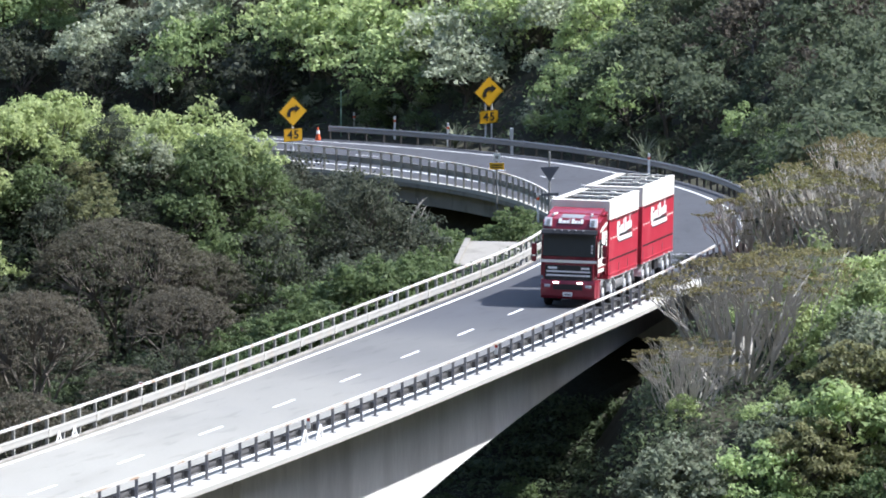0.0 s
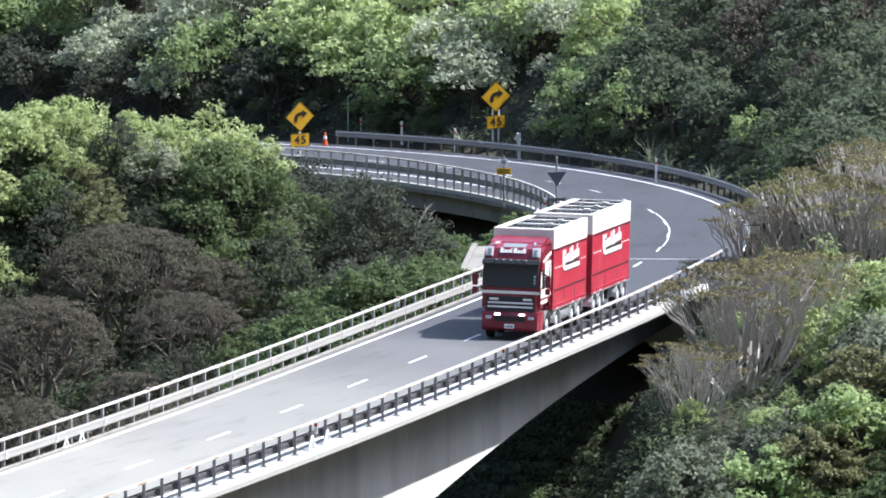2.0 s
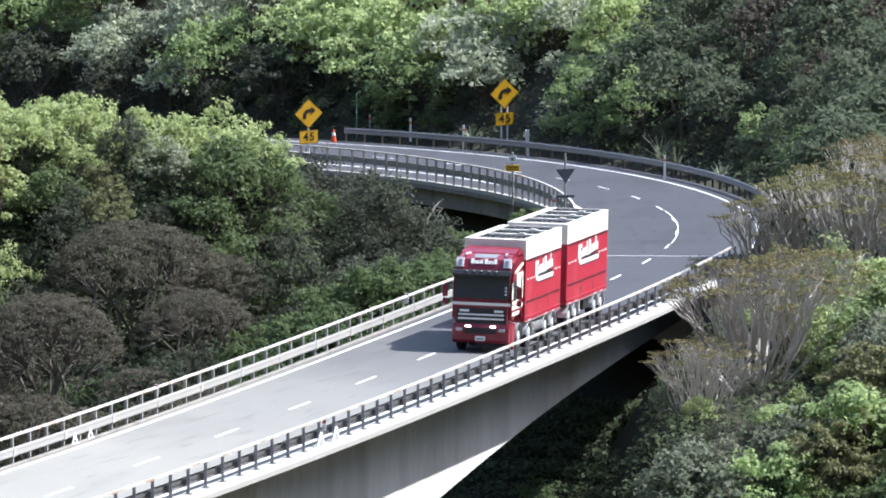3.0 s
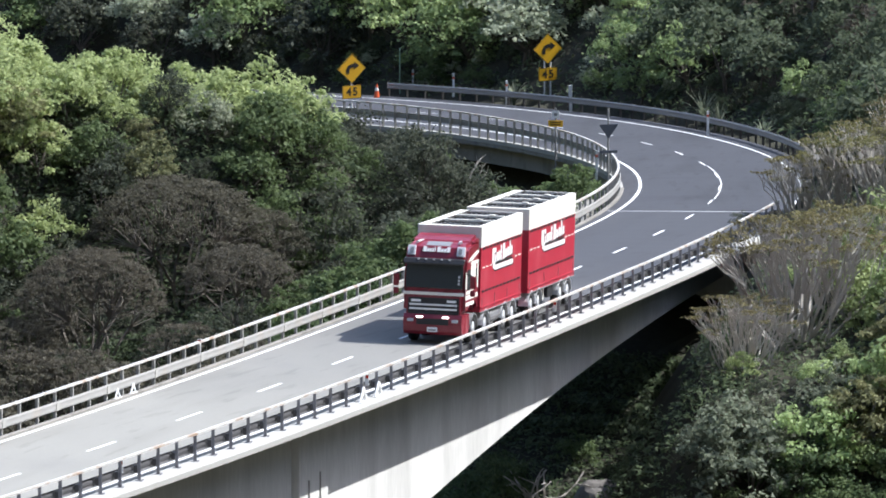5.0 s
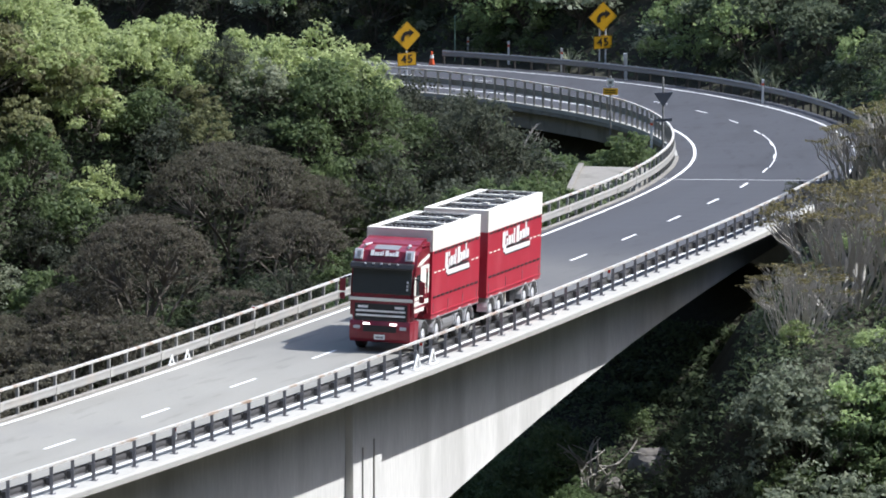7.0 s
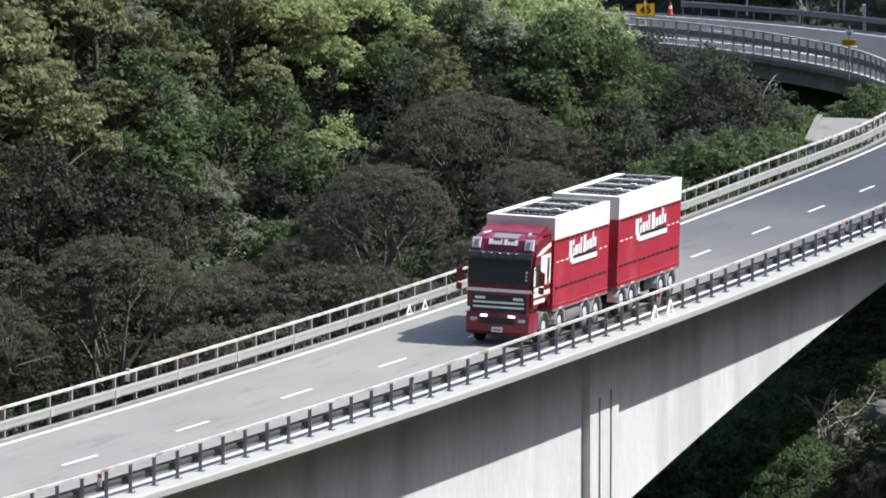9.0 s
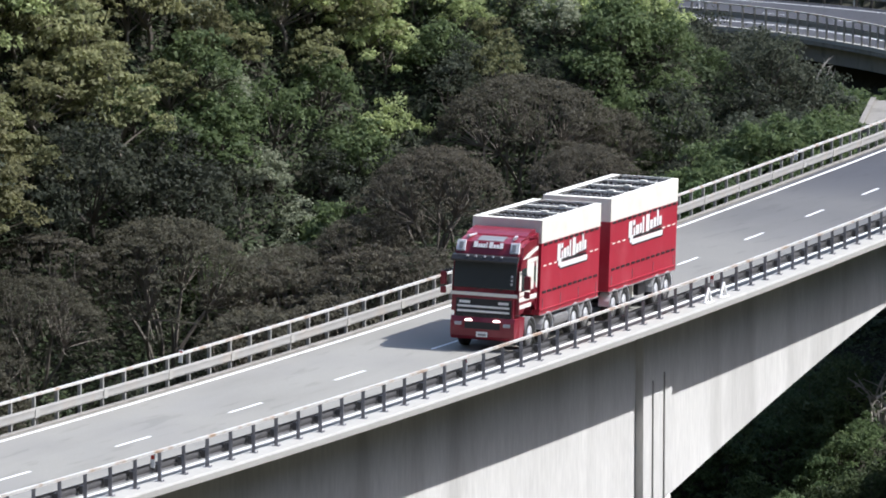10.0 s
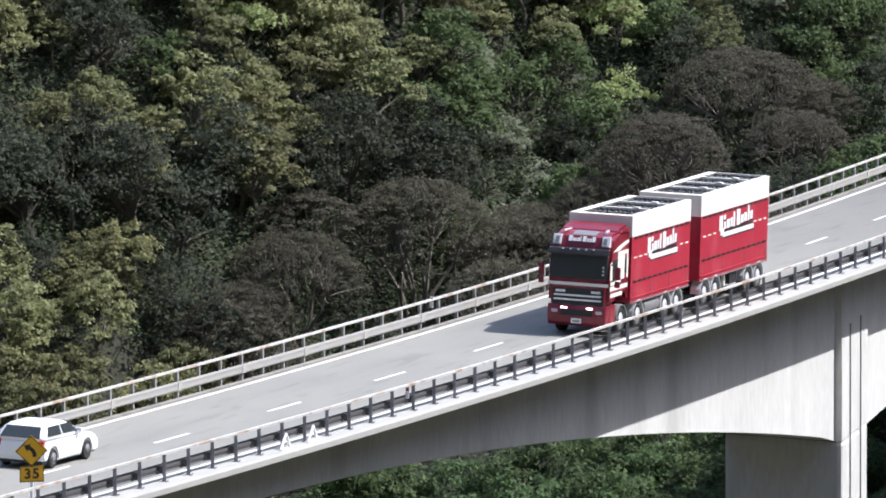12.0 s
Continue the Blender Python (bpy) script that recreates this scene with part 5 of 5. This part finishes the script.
trailer = tagged(new("stock_trailer"), "red livestock trailer with a cream top band", "trailer")
crate(trailer, 0.0, 8.3, 1.06, 4.32, 3.50, 13)
chassis(trailer, 0.2, 8.1)
part("tow_bar", rod(bmesh.new(), (0, -1.35, 0.72), (0, 0.9, 0.66), 0.07), BLACK, trailer)
for y in (0.75, 2.05, 6.0, 7.3):
    part("axle", rod(bmesh.new(), (-0.95, y, 0.5), (0.95, y, 0.5), 0.08), BLACK, trailer)
    for s in (-1, 1):
        wheel(trailer, s * 1.06, y, 0.5, HEAVY)
        part("mudguard", lathe_arc(s), CHROME, trailer, "bright mudguard").matrix_basis = pose(0, y, 0)
for s in (-1, 1):
    part("landing_leg", boxed(s * 1.0 - 0.06, s * 1.0 + 0.06, 3.6, 3.72, 0.5, 1.04, 0.01), CREAM, trailer)
    part("toolbox", boxed(s * 0.95 - 0.2, s * 0.95 + 0.2, 4.0, 4.9, 0.55, 1.0, 0.02), BLACK, trailer)


# ---------- white estate car ----------
def build_car():
    car = tagged(new("estate_car"), "white estate car with dark windows driving away", "car")
    W = mat("white_car_paint", (0.80, 0.81, 0.82), 0.25, var=0.03, bump=0.0)
    # y away from the rear: rear bumper at 0, nose at 4.5
    low = prism(bmesh.new(), [(0.05, 0.30), (-0.02, 0.45), (0.0, 0.85), (0.10, 0.98), (1.2, 0.99), (3.1, 0.98), (3.9, 0.88), (4.35, 0.72), (4.48, 0.50), (4.42, 0.25), (3.9, 0.22), (3.86, 0.40), (3.7, 0.62), (3.5, 0.68), (3.3, 0.62), (3.14, 0.40), (3.1, 0.22), (1.2, 0.22), (1.17, 0.40), (1.0, 0.62), (0.8, 0.68), (0.6, 0.62), (0.44, 0.40), (0.4, 0.28)], -0.88, 0.88)
    bmesh.ops.bevel(low, geom=[e for e in low.edges if abs(e.verts[0].co.x - e.verts[1].co.x) < 1e-5], offset=0.07, segments=2, affect="EDGES")
    part("body", low, W, car)
    bm = bmesh.new()
    # cabin, narrowing to the roof
    rings = []
    for z, y0, y1, w in ((0.95, 0.02, 3.30, 0.86), (1.08, 0.08, 3.02, 0.83), (1.22, 0.20, 2.70, 0.785), (1.35, 0.36, 2.38, 0.72), (1.44, 0.58, 2.08, 0.62), (1.475, 0.85, 1.80, 0.48)):
        rings.append([bm.verts.new(p) for p in ((-w, y0 + 0.10, z), (-w * 0.86, y0, z), (w * 0.86, y0, z), (w, y0 + 0.10, z), (w, y1 - 0.16, z), (w * 0.82, y1, z), (-w * 0.82, y1, z), (-w, y1 - 0.16, z))])
    for a, b in zip(rings, rings[1:]):
        for i in range(8):
            bm.faces.new((a[i], a[(i + 1) % 8], b[(i + 1) % 8], b[i]))
    bm.faces.new(rings[-1])
    bm.faces.new(rings[0][::-1])
    bmesh.ops.recalc_face_normals(bm, faces=bm.faces)
    part("cabin", bm, W, car, smooth=True)

    def pane(name, corners, lift):
        b = bmesh.new()
        v = [b.verts.new(c) for c in corners]
        f = b.faces.new(v)
        b.normal_update()
        r = bmesh.ops.extrude_face_region(b, geom=[f])
        for q in r["geom"]:
            if isinstance(q, bmesh.types.BMVert):
                q.co += Vector(lift)
        bmesh.ops.recalc_face_normals(b, faces=b.faces)
        part(name, b, GLASS, car, "dark glass")
    pane("rear_window", ((-0.70, 0.06, 1.02), (0.70, 0.06, 1.02), (0.60, 0.37, 1.36), (-0.60, 0.37, 1.36)), (0, -0.03, 0.02))
    for s in (-1, 1):
        pane("rear_side_window", ((s * 0.83, 0.32, 1.05), (s * 0.83, 1.50, 1.05), (s * 0.715, 1.45, 1.355), (s * 0.715, 0.58, 1.355)), (s * 0.022, 0, 0.01))
        pane("front_side_window", ((s * 0.83, 1.58, 1.05), (s * 0.83, 2.80, 1.05), (s * 0.715, 2.22, 1.355), (s * 0.715, 1.53, 1.355)), (s * 0.022, 0, 0.01))
        part("mirror", boxed(s * 0.96 - 0.09, s * 0.96 + 0.09, 2.6, 2.74, 1.02, 1.16, 0.03), W, car)
        part("tail_lamp", boxed(s * 0.76 - 0.10, s * 0.76 + 0.10, -0.03, 0.10, 0.74, 0.96, 0.02), mat("red_lamp", (0.35, 0.02, 0.02), 0.2, var=0.05, bump=0), car, "red tail lamp")
        for y in (0.8, 3.55):
            wheel(car, s * 0.78, y, 0.32, CAR_W)
    pane("front_window", ((-0.70, 3.10, 1.03), (0.70, 3.10, 1.03), (0.58, 2.36, 1.37), (-0.58, 2.36, 1.37)), (0, 0.03, 0.03))
    part("number_plate", boxed(-0.25, 0.25, -0.045, -0.02, 0.56, 0.67), CREAM, car, "plain pale number plate")
    part("under_tray", boxed(-0.8, 0.8, 0.1, 4.3, 0.20, 0.30), BLACK, car)
    return car


car = build_car()


# ---------- signs, posts and small things by the road ----------
YELLOW = mat("yellow_sign_face", (0.85, 0.46, 0.02), 0.45, var=0.05, scale=3, bump=0.0)
SIGNBLACK = mat("black_sign_ink", (0.03, 0.025, 0.02), 0.5, var=0.05, bump=0)
ORANGE = mat("orange_cone", (0.75, 0.12, 0.04), 0.5, var=0.1, bump=0.02)
ROCK = mat("grey_rock", (0.17, 0.155, 0.14), 0.9, var=0.35, scale=1.3, fine=8, bump=0.8, stain=(0.12, 0.11, 0.10), stain_scale=1.2, stain_amount=0.7)


def digits(text, size, parent, m, label):
    cu = bpy.data.curves.new("digits", "FONT")
    cu.body, cu.size, cu.align_x, cu.align_y, cu.extrude, cu.offset = text, size, "CENTER", "CENTER", 0.004, 0.012
    cu.space_character = 1.15
    tmp = new("digits", cu)
    bpy.context.view_layer.update()
    me = bpy.data.meshes.new_from_object(tmp.evaluated_get(bpy.context.evaluated_depsgraph_get()))
    bpy.data.objects.remove(tmp)
    me.materials.clear()
    me.materials.append(SIGNBLACK)
    ob = part("digits", me, None, parent, label)
    ob.matrix_basis = m
    return ob


def arrow(parent, side, turn, kind, label):
    """A bent arrow in the plane y = 0, bending to side 1 (right) or -1."""
    bm = bmesh.new()
    w = 0.078
    pts = [Vector((-0.20, 0, -0.22)), Vector((-0.20, 0, -0.05)), Vector((-0.14, 0, 0.07)), Vector((-0.02, 0, 0.13)), Vector((0.10, 0, 0.13))] if kind == "bend" else \
        [Vector((0.13, 0, -0.25)), Vector((0.12, 0, -0.10)), Vector((0.05, 0, 0.03)), Vector((-0.06, 0, 0.12)), Vector((-0.10, 0, 0.14))]
    L, R = [], []
    for i, p in enumerate(pts):
        d = (pts[min(i + 1, len(pts) - 1)] - pts[max(i - 1, 0)]).normalized()
        n = Vector((-d.z, 0, d.x)) * w
        L.append(bm.verts.new(p + n))
        R.append(bm.verts.new(p - n))
    for i in range(len(pts) - 1):
        bm.faces.new((L[i], L[i + 1], R[i + 1], R[i]))
    d = (pts[-1] - pts[-2]).normalized()
    n = Vector((-d.z, 0, d.x))
    bm.faces.new([bm.verts.new(pts[-1] + n * 0.175), bm.verts.new(pts[-1] + d * 0.23), bm.verts.new(pts[-1] - n * 0.175)])
    bmesh.ops.recalc_face_normals(bm, faces=bm.faces)
    r = bmesh.ops.extrude_face_region(bm, geom=list(bm.faces))
    for q in r["geom"]:
        if isinstance(q, bmesh.types.BMVert):
            q.co.y -= 0.006
    return part("arrow", bm, SIGNBLACK, parent, label)


def bend_sign(x, y, z_base, z_diamond, z_plate, side, size, number, facing, kind="bend", posts=1, plate=(1.12, 0.74)):
    sign = tagged(new("bend_warning_sign"), "yellow diamond bend sign with advisory speed plate " + number, "road sign", "bend signs")
    sign.matrix_basis = pose(x, y, z_base, 0, 0, facing)
    zd, zp = z_diamond - z_base, z_plate - z_base
    for i in range(posts):
        px = 0 if posts == 1 else (-0.18 + 0.36 * i)
        part("post", rod(bmesh.new(), (px, 0.06, -1.0), (px, 0.06, zd + size * 0.5), 0.055), M_PAINT, sign, "white post")
    q = size / 2
    d = part("diamond", boxed(-q, q, -0.012, 0.012, -q, q, 0.008), YELLOW, sign, "yellow diamond board")
    d.matrix_basis = pose(0, 0, zd, 0, 45, 0)
    frame_ = bmesh.new()
    for a in range(4):
        m = pose(0, 0, 0, 0, 90 * a + 45, 0)
        r = bmesh.ops.create_cube(frame_, size=1, matrix=pose(0, -0.014, 0) @ m @ pose(0, 0, q - 0.02) @ Matrix.Diagonal((size - 0.002, 0.004, 0.028, 1)))
    border = part("border", frame_, SIGNBLACK, sign, "black border")
    border.matrix_basis = pose(0, 0, zd)
    ar = arrow(sign, side, 0, kind, "black bent arrow")
    ar.matrix_basis = pose(0, -0.018, zd) @ Matrix.Scale(size / 0.95, 4)
    w, h = plate
    part("speed_plate", boxed(-w / 2, w / 2, -0.012, 0.012, -h / 2, h / 2, 0.008), YELLOW, sign, "yellow speed plate").matrix_basis = pose(0, 0, zp)
    rim = bmesh.new()
    for (a, b, c, e) in ((-w / 2, w / 2, h / 2 - 0.03, h / 2 - 0.003), (-w / 2, w / 2, -h / 2 + 0.003, -h / 2 + 0.03), (-w / 2 + 0.003, -w / 2 + 0.03, -h / 2, h / 2), (w / 2 - 0.03, w / 2 - 0.003, -h / 2, h / 2)):
        box(rim, a, b, -0.017, -0.013, c, e)
    part("plate_border", rim, SIGNBLACK, sign).matrix_basis = pose(0, 0, zp)
    digits(number, h * 0.86, sign, pose(0, -0.018, zp, 90, 0, 0), "black figures " + number)
    return sign


bend_sign(12.11, 511.9, 1.35, 3.65, 2.34, 1, 1.20, "45", 20)
bend_sign(22.92, 512.0, 1.2, 4.66, 3.24, 1, 1.24, "45", 20, posts=2)
bend_sign(-20.45, 244.65, 36.3, 38.68, 37.94, -1, 0.72, "35", 8, kind="left", plate=(0.76, 0.52))


def marker_post(x, y, z, tall=0.82):
    p = tagged(new("marker_post"), "white roadside marker post with a dark band", "marker post", "marker posts")
    p.matrix_basis = pose(x, y, z)
    part("shaft", boxed(-0.06, 0.06, -0.03, 0.03, -0.5, tall, 0.01), M_PAINT, p)
    part("band", boxed(-0.065, 0.065, -0.035, 0.035, tall - 0.32, tall - 0.2, 0.005), ORANGE, p, "orange reflector band")
    return p


for x, y, z in ((15.77, 521.8, 0.9), (17.81, 514.7, 2.0), (20.35, 504.6, 3.5), (8.77, 539.9, -2.7), (-2.81, 560.0, -6.1), (29.1, 469.1, 8.6), (35.3, 478.7, 6.9)):
    marker_post(x * 1.006, y * 1.006, EYE_Z + (z - EYE_Z) * 1.006)
marker_post(21.84, 436.45, 12.95, 0.9)
tall = tagged(part("white_post", boxed(-0.10, 0.10, -0.06, 0.06, -1.2, 0.62, 0.02), M_PAINT), "stout white post behind the barrier", "post")
tall.matrix_basis = pose(23.78, 503.8, 3.55)
pole = tagged(part("snow_pole", rod(bmesh.new(), (0, 0, -0.8), (0, 0, 2.2), 0.035), mat("green_pole", (0.28, 0.42, 0.30), 0.5, bump=0.02)), "thin green snow pole at the barrier's end", "pole")
pole.matrix_basis = pose(15.1, 524.0, 0.35)
cone = tagged(new("traffic_cone"), "orange traffic cone with a white sleeve", "traffic cone")
cone.matrix_basis = pose(13.69, 519.8, 0.35)
part("cone_body", rod(bmesh.new(), (0, 0, 0.02), (0, 0, 0.92), 0.20, 0.035, 14), ORANGE, cone)
part("cone_base", boxed(-0.25, 0.25, -0.25, 0.25, -0.03, 0.03, 0.01), ORANGE, cone)
part("sleeve", rod(bmesh.new(), (0, 0, 0.55), (0, 0, 0.74), 0.115, 0.082, 14), WHITE, cone, "white reflective sleeve")

# back of a triangular sign and a small yellow notice on the inner rail
tri = tagged(new("triangular_sign"), "dark back of a triangular road sign on a tall post", "road sign")
p0 = at(15.05, -5.05, 0)
tri.matrix_basis = pose(p0.x, p0.y, p0.z, 0, 0, 10)
part("post", rod(bmesh.new(), (0, 0, -0.6), (0, 0, 3.75), 0.05), M_GALV, tri)
bm = bmesh.new()
va = [bm.verts.new(c) for c in ((-0.46, -0.07, 3.05), (0.46, -0.07, 3.05), (0.0, -0.07, 2.35))]
vb = [bm.verts.new((v.co.x, -0.05, v.co.z)) for v in va]
bm.faces.new(va)
bm.faces.new(vb[::-1])
for i in range(3):
    bm.faces.new((va[i], va[(i + 1) % 3], vb[(i + 1) % 3], vb[i]))
bmesh.ops.recalc_face_normals(bm, faces=bm.faces)
SIGNBACK = mat("dull_sign_back", (0.13, 0.14, 0.16), 0.6, 0.3, var=0.1, bump=0.02)
part("sign_back", bm, SIGNBACK, tri, "dark triangular board back")
part("lower_plate", boxed(-0.42, 0.42, -0.07, -0.05, 1.68, 1.82, 0.005), SIGNBACK, tri)

notice = tagged(new("notice_sign"), "small yellow notice under a white plate on the rail", "sign")
notice.matrix_basis = pose(20.95, 459.4, 9.38, 0, 0, -4)
part("post", rod(bmesh.new(), (0, 0.04, -0.9), (0, 0.04, 2.1), 0.05), M_GALV, notice)
part("yellow_plate", boxed(-0.36, 0.36, -0.01, 0.012, 1.15, 1.48, 0.005), YELLOW, notice)
part("white_plate", boxed(-0.17, 0.17, -0.01, 0.012, 1.58, 1.95, 0.005), WHITE, notice)
for z in (1.26, 1.37):
    part("text_bar", boxed(-0.27, 0.27, -0.016, -0.011, z - 0.025, z + 0.025), SIGNBLACK, notice)
part("plate_mark", boxed(-0.08, 0.08, -0.016, -0.011, 1.70, 1.85), GREYMETAL, notice)


# white A-shaped braces standing on the kerbs
def brace(u, o, h=0.13, size=1.0):
    b = tagged(new("rail_brace"), "white painted A-shaped steel brace on the kerb", "brace", "rail braces")
    b.matrix_basis = along(u, o, h) @ Matrix.Scale(size, 4)
    part("leg", rod(bmesh.new(), (0, -0.42, 0), (0, 0.0, 0.50), 0.05, n=6), M_PAINT, b)
    part("leg", rod(bmesh.new(), (0, 0.42, 0), (0, 0.0, 0.50), 0.05, n=6), M_PAINT, b)
    part("foot_plate", boxed(-0.1, 0.1, -0.5, 0.5, -0.005, 0.02), M_PAINT, b)


for u in (4.63, 4.83, -2.10, -1.86):
    brace(u, 4.62)
for u in (4.35, 4.54):
    brace(u, left_rail(u) + 0.115, 0.075, 0.66)


# red and white delineators clipped to the rails
def delineator(u, o, h):
    d = tagged(new("rail_delineator"), "small red and white reflector plate on a rail post", "reflector", "rail delineators")
    d.matrix_basis = along(u, o, h)
    part("plate", boxed(-0.07, 0.07, -0.012, 0.012, 0.0, 0.42, 0.004), M_PAINT, d)
    part("lens", boxed(-0.055, 0.055, -0.017, -0.0125, 0.26, 0.38, 0.002), mat("red_lens", (0.45, 0.03, 0.02), 0.25, bump=0), d, "red lens")


for u in (-0.93, 1.92, 4.77, 7.62):
    delineator(u, 4.36, 0.55)
for u in (1.44, 5.44, 9.44, -2.56):
    delineator(u, left_rail(u) - 0.05, 0.72)


# flax clumps and bleached dead wood
def flax(x, y, z, size, seed):
    rnd = random.Random(seed)
    V, F = [], []
    for i in range(34):
        a, lean, L = rnd.uniform(0, 6.28), rnd.uniform(0.15, 1.0), size * rnd.uniform(0.7, 1.2)
        pts = [Vector((math.cos(a) * lean * L * t * t * 0.8, math.sin(a) * lean * L * t * t * 0.8, L * (t - 0.35 * lean * t * t))) for t in (0, 0.25, 0.5, 0.75, 1)]
        side = Vector((-math.sin(a), math.cos(a), 0)) * 0.045 * size
        b = len(V)
        for k, p in enumerate(pts):
            w = side * (1 - 0.2 * k if k < 4 else 0.1)
            V += [p - w, p + w]
        F += [(b + 2 * k, b + 2 * k + 1, b + 2 * k + 3, b + 2 * k + 2) for k in range(4)]
    thing = tagged(new("flax_bush", raw("flax_bush", V, F, LEAF_GREY)), "spiky flax clump with long grey-green blades", "flax", "flax clumps")
    thing.matrix_basis = pose(x, y, z)


for u, o, s in ((20.4, 7.2, 1.6), (20.9, 7.9, 1.9), (19.4, 7.0, 1.4), (23.4, 7.4, 1.6)):
    p0 = at(u, o)
    flax(p0.x, p0.y, ground_z(p0.x, p0.y) - 0.1, s, int(u * 10))


def dead_branch(x, y, z, size, seed):
    rnd = random.Random(seed)
    thing = tagged(new("dead_branch"), "bleached dead branch standing in the scrub", "branch", "dead branches")
    thing.matrix_basis = pose(x, y, z)
    for i in range(6):
        V, F = [], []
        a = rnd.uniform(-0.9, 4.0)
        tip = Vector((math.cos(a), 0.4 * math.sin(a * 2), 0.25 + abs(math.sin(a)) * 0.9)) * size * rnd.uniform(0.7, 1.1)
        line = bough(rnd, Vector((0, 0, -0.3)), tip, 0.22, 6)
        tube(V, F, line, 0.032 * size, 0.012 * size, 5)
        limb = part("limb", raw("limb", V, F, BARK_PALE), None, thing)
        for k in (2, 3, 4):
            V, F = [], []
            e = line[k] + Vector((rnd.uniform(-1, 1), rnd.uniform(-1, 1), rnd.uniform(-0.2, 0.9))) * size * 0.4
            tube(V, F, bough(rnd, line[k], e, 0.2, 4), 0.022 * size, 0.006 * size, 4)
            part("twig", raw("twig", V, F, BARK_PALE), None, limb)


BARK_PALE = mat("bleached_wood", (0.36, 0.33, 0.29), 0.8, var=0.2, bump=0.2)
dead_branch(16.2, 446.5, 10.6, 1.05, 4)
dead_branch(16.4, 377.8, ground_z(16.4, 377.8) + 0.4, 2.4, 5)
dead_branch(20.9, 352.0, ground_z(20.9, 352.0) + 1.2, 2.4, 6)


# fallen rocks below the bridge
def boulder(x, y, z, r, seed):
    rnd = random.Random(seed)
    bm = bmesh.new()
    bmesh.ops.create_icosphere(bm, subdivisions=3, radius=r)
    for v in bm.verts:
        n = noise.noise(v.co * (1.3 / r) + Vector((seed * 3.1, 0, 0)))
        v.co *= 1 + 0.38 * n
        v.co.z *= 0.78
    ob = tagged(part("boulder", bm, ROCK), "grey weathered boulder in the undergrowth", "boulder", "boulders")
    ob.matrix_basis = pose(x, y, z, rnd.uniform(-20, 20), 0, rnd.uniform(0, 360))


boulder(19.3, 379.6, ground_z(19.3, 379.6) + 0.25, 1.05, 1)
boulder(20.6, 380.4, ground_z(20.6, 380.4) + 0.1, 0.7, 2)
boulder(17.4, 378.6, ground_z(17.4, 378.6) + 0.1, 0.5, 3)

# ---------- movement of the vehicles ----------
TRUCK_T = [0, 1.5, 2.5, 4.5, 5.5, 6.5, 8.5, 9.5, 10.5, 12.0]
TRUCK_U = [10.42, 9.42, 8.74, 7.24, 6.47, 5.69, 4.19, 3.43, 2.66, 1.64]
CAR_T = [0, 4, 8, 10.5, 11.5, 12.0]
CAR_U = [-19.6, -17.2, -12.6, -6.6, -4.15, -2.91]


def glide(T, U, t):
    return float(smooth_line(np.array(T, float), np.array(U, float), np.array([float(t)]))[0])


def motions():
    steps = [i * 0.5 for i in range(25)]
    walk(truck, [(t, along(glide(TRUCK_T, TRUCK_U, t), 1.72)) for t in steps])
    walk(trailer, [(t, along(glide(TRUCK_T, TRUCK_U, t) + 0.895, 1.72)) for t in steps])
    # the car's own y axis points forward, away along the road; its rear axle is 0.8 m from the tail
    walk(car, [(t, along(glide(CAR_T, CAR_U, t) - 0.105, -0.98)) for t in steps])
    for w, vehicle, x, y, r in ROLLING:
        T, U = (CAR_T, CAR_U) if vehicle is car else (TRUCK_T, TRUCK_U)
        per = 1 / 15 if vehicle is not car else 1 / 30
        rows = []
        for i in range(int(round(12 / per)) + 1):
            t = i * per
            spin = math.degrees(glide(T, U, t) * 10 / r) * (0.5 if vehicle is car else 1)
            rows.append((t, pose(x, y, r, -spin, 0, 0) @ (pose(0, 0, 0) if x > 0 else pose(0, 0, 0, 0, 0, 180))))
        walk(w, rows)


motions()
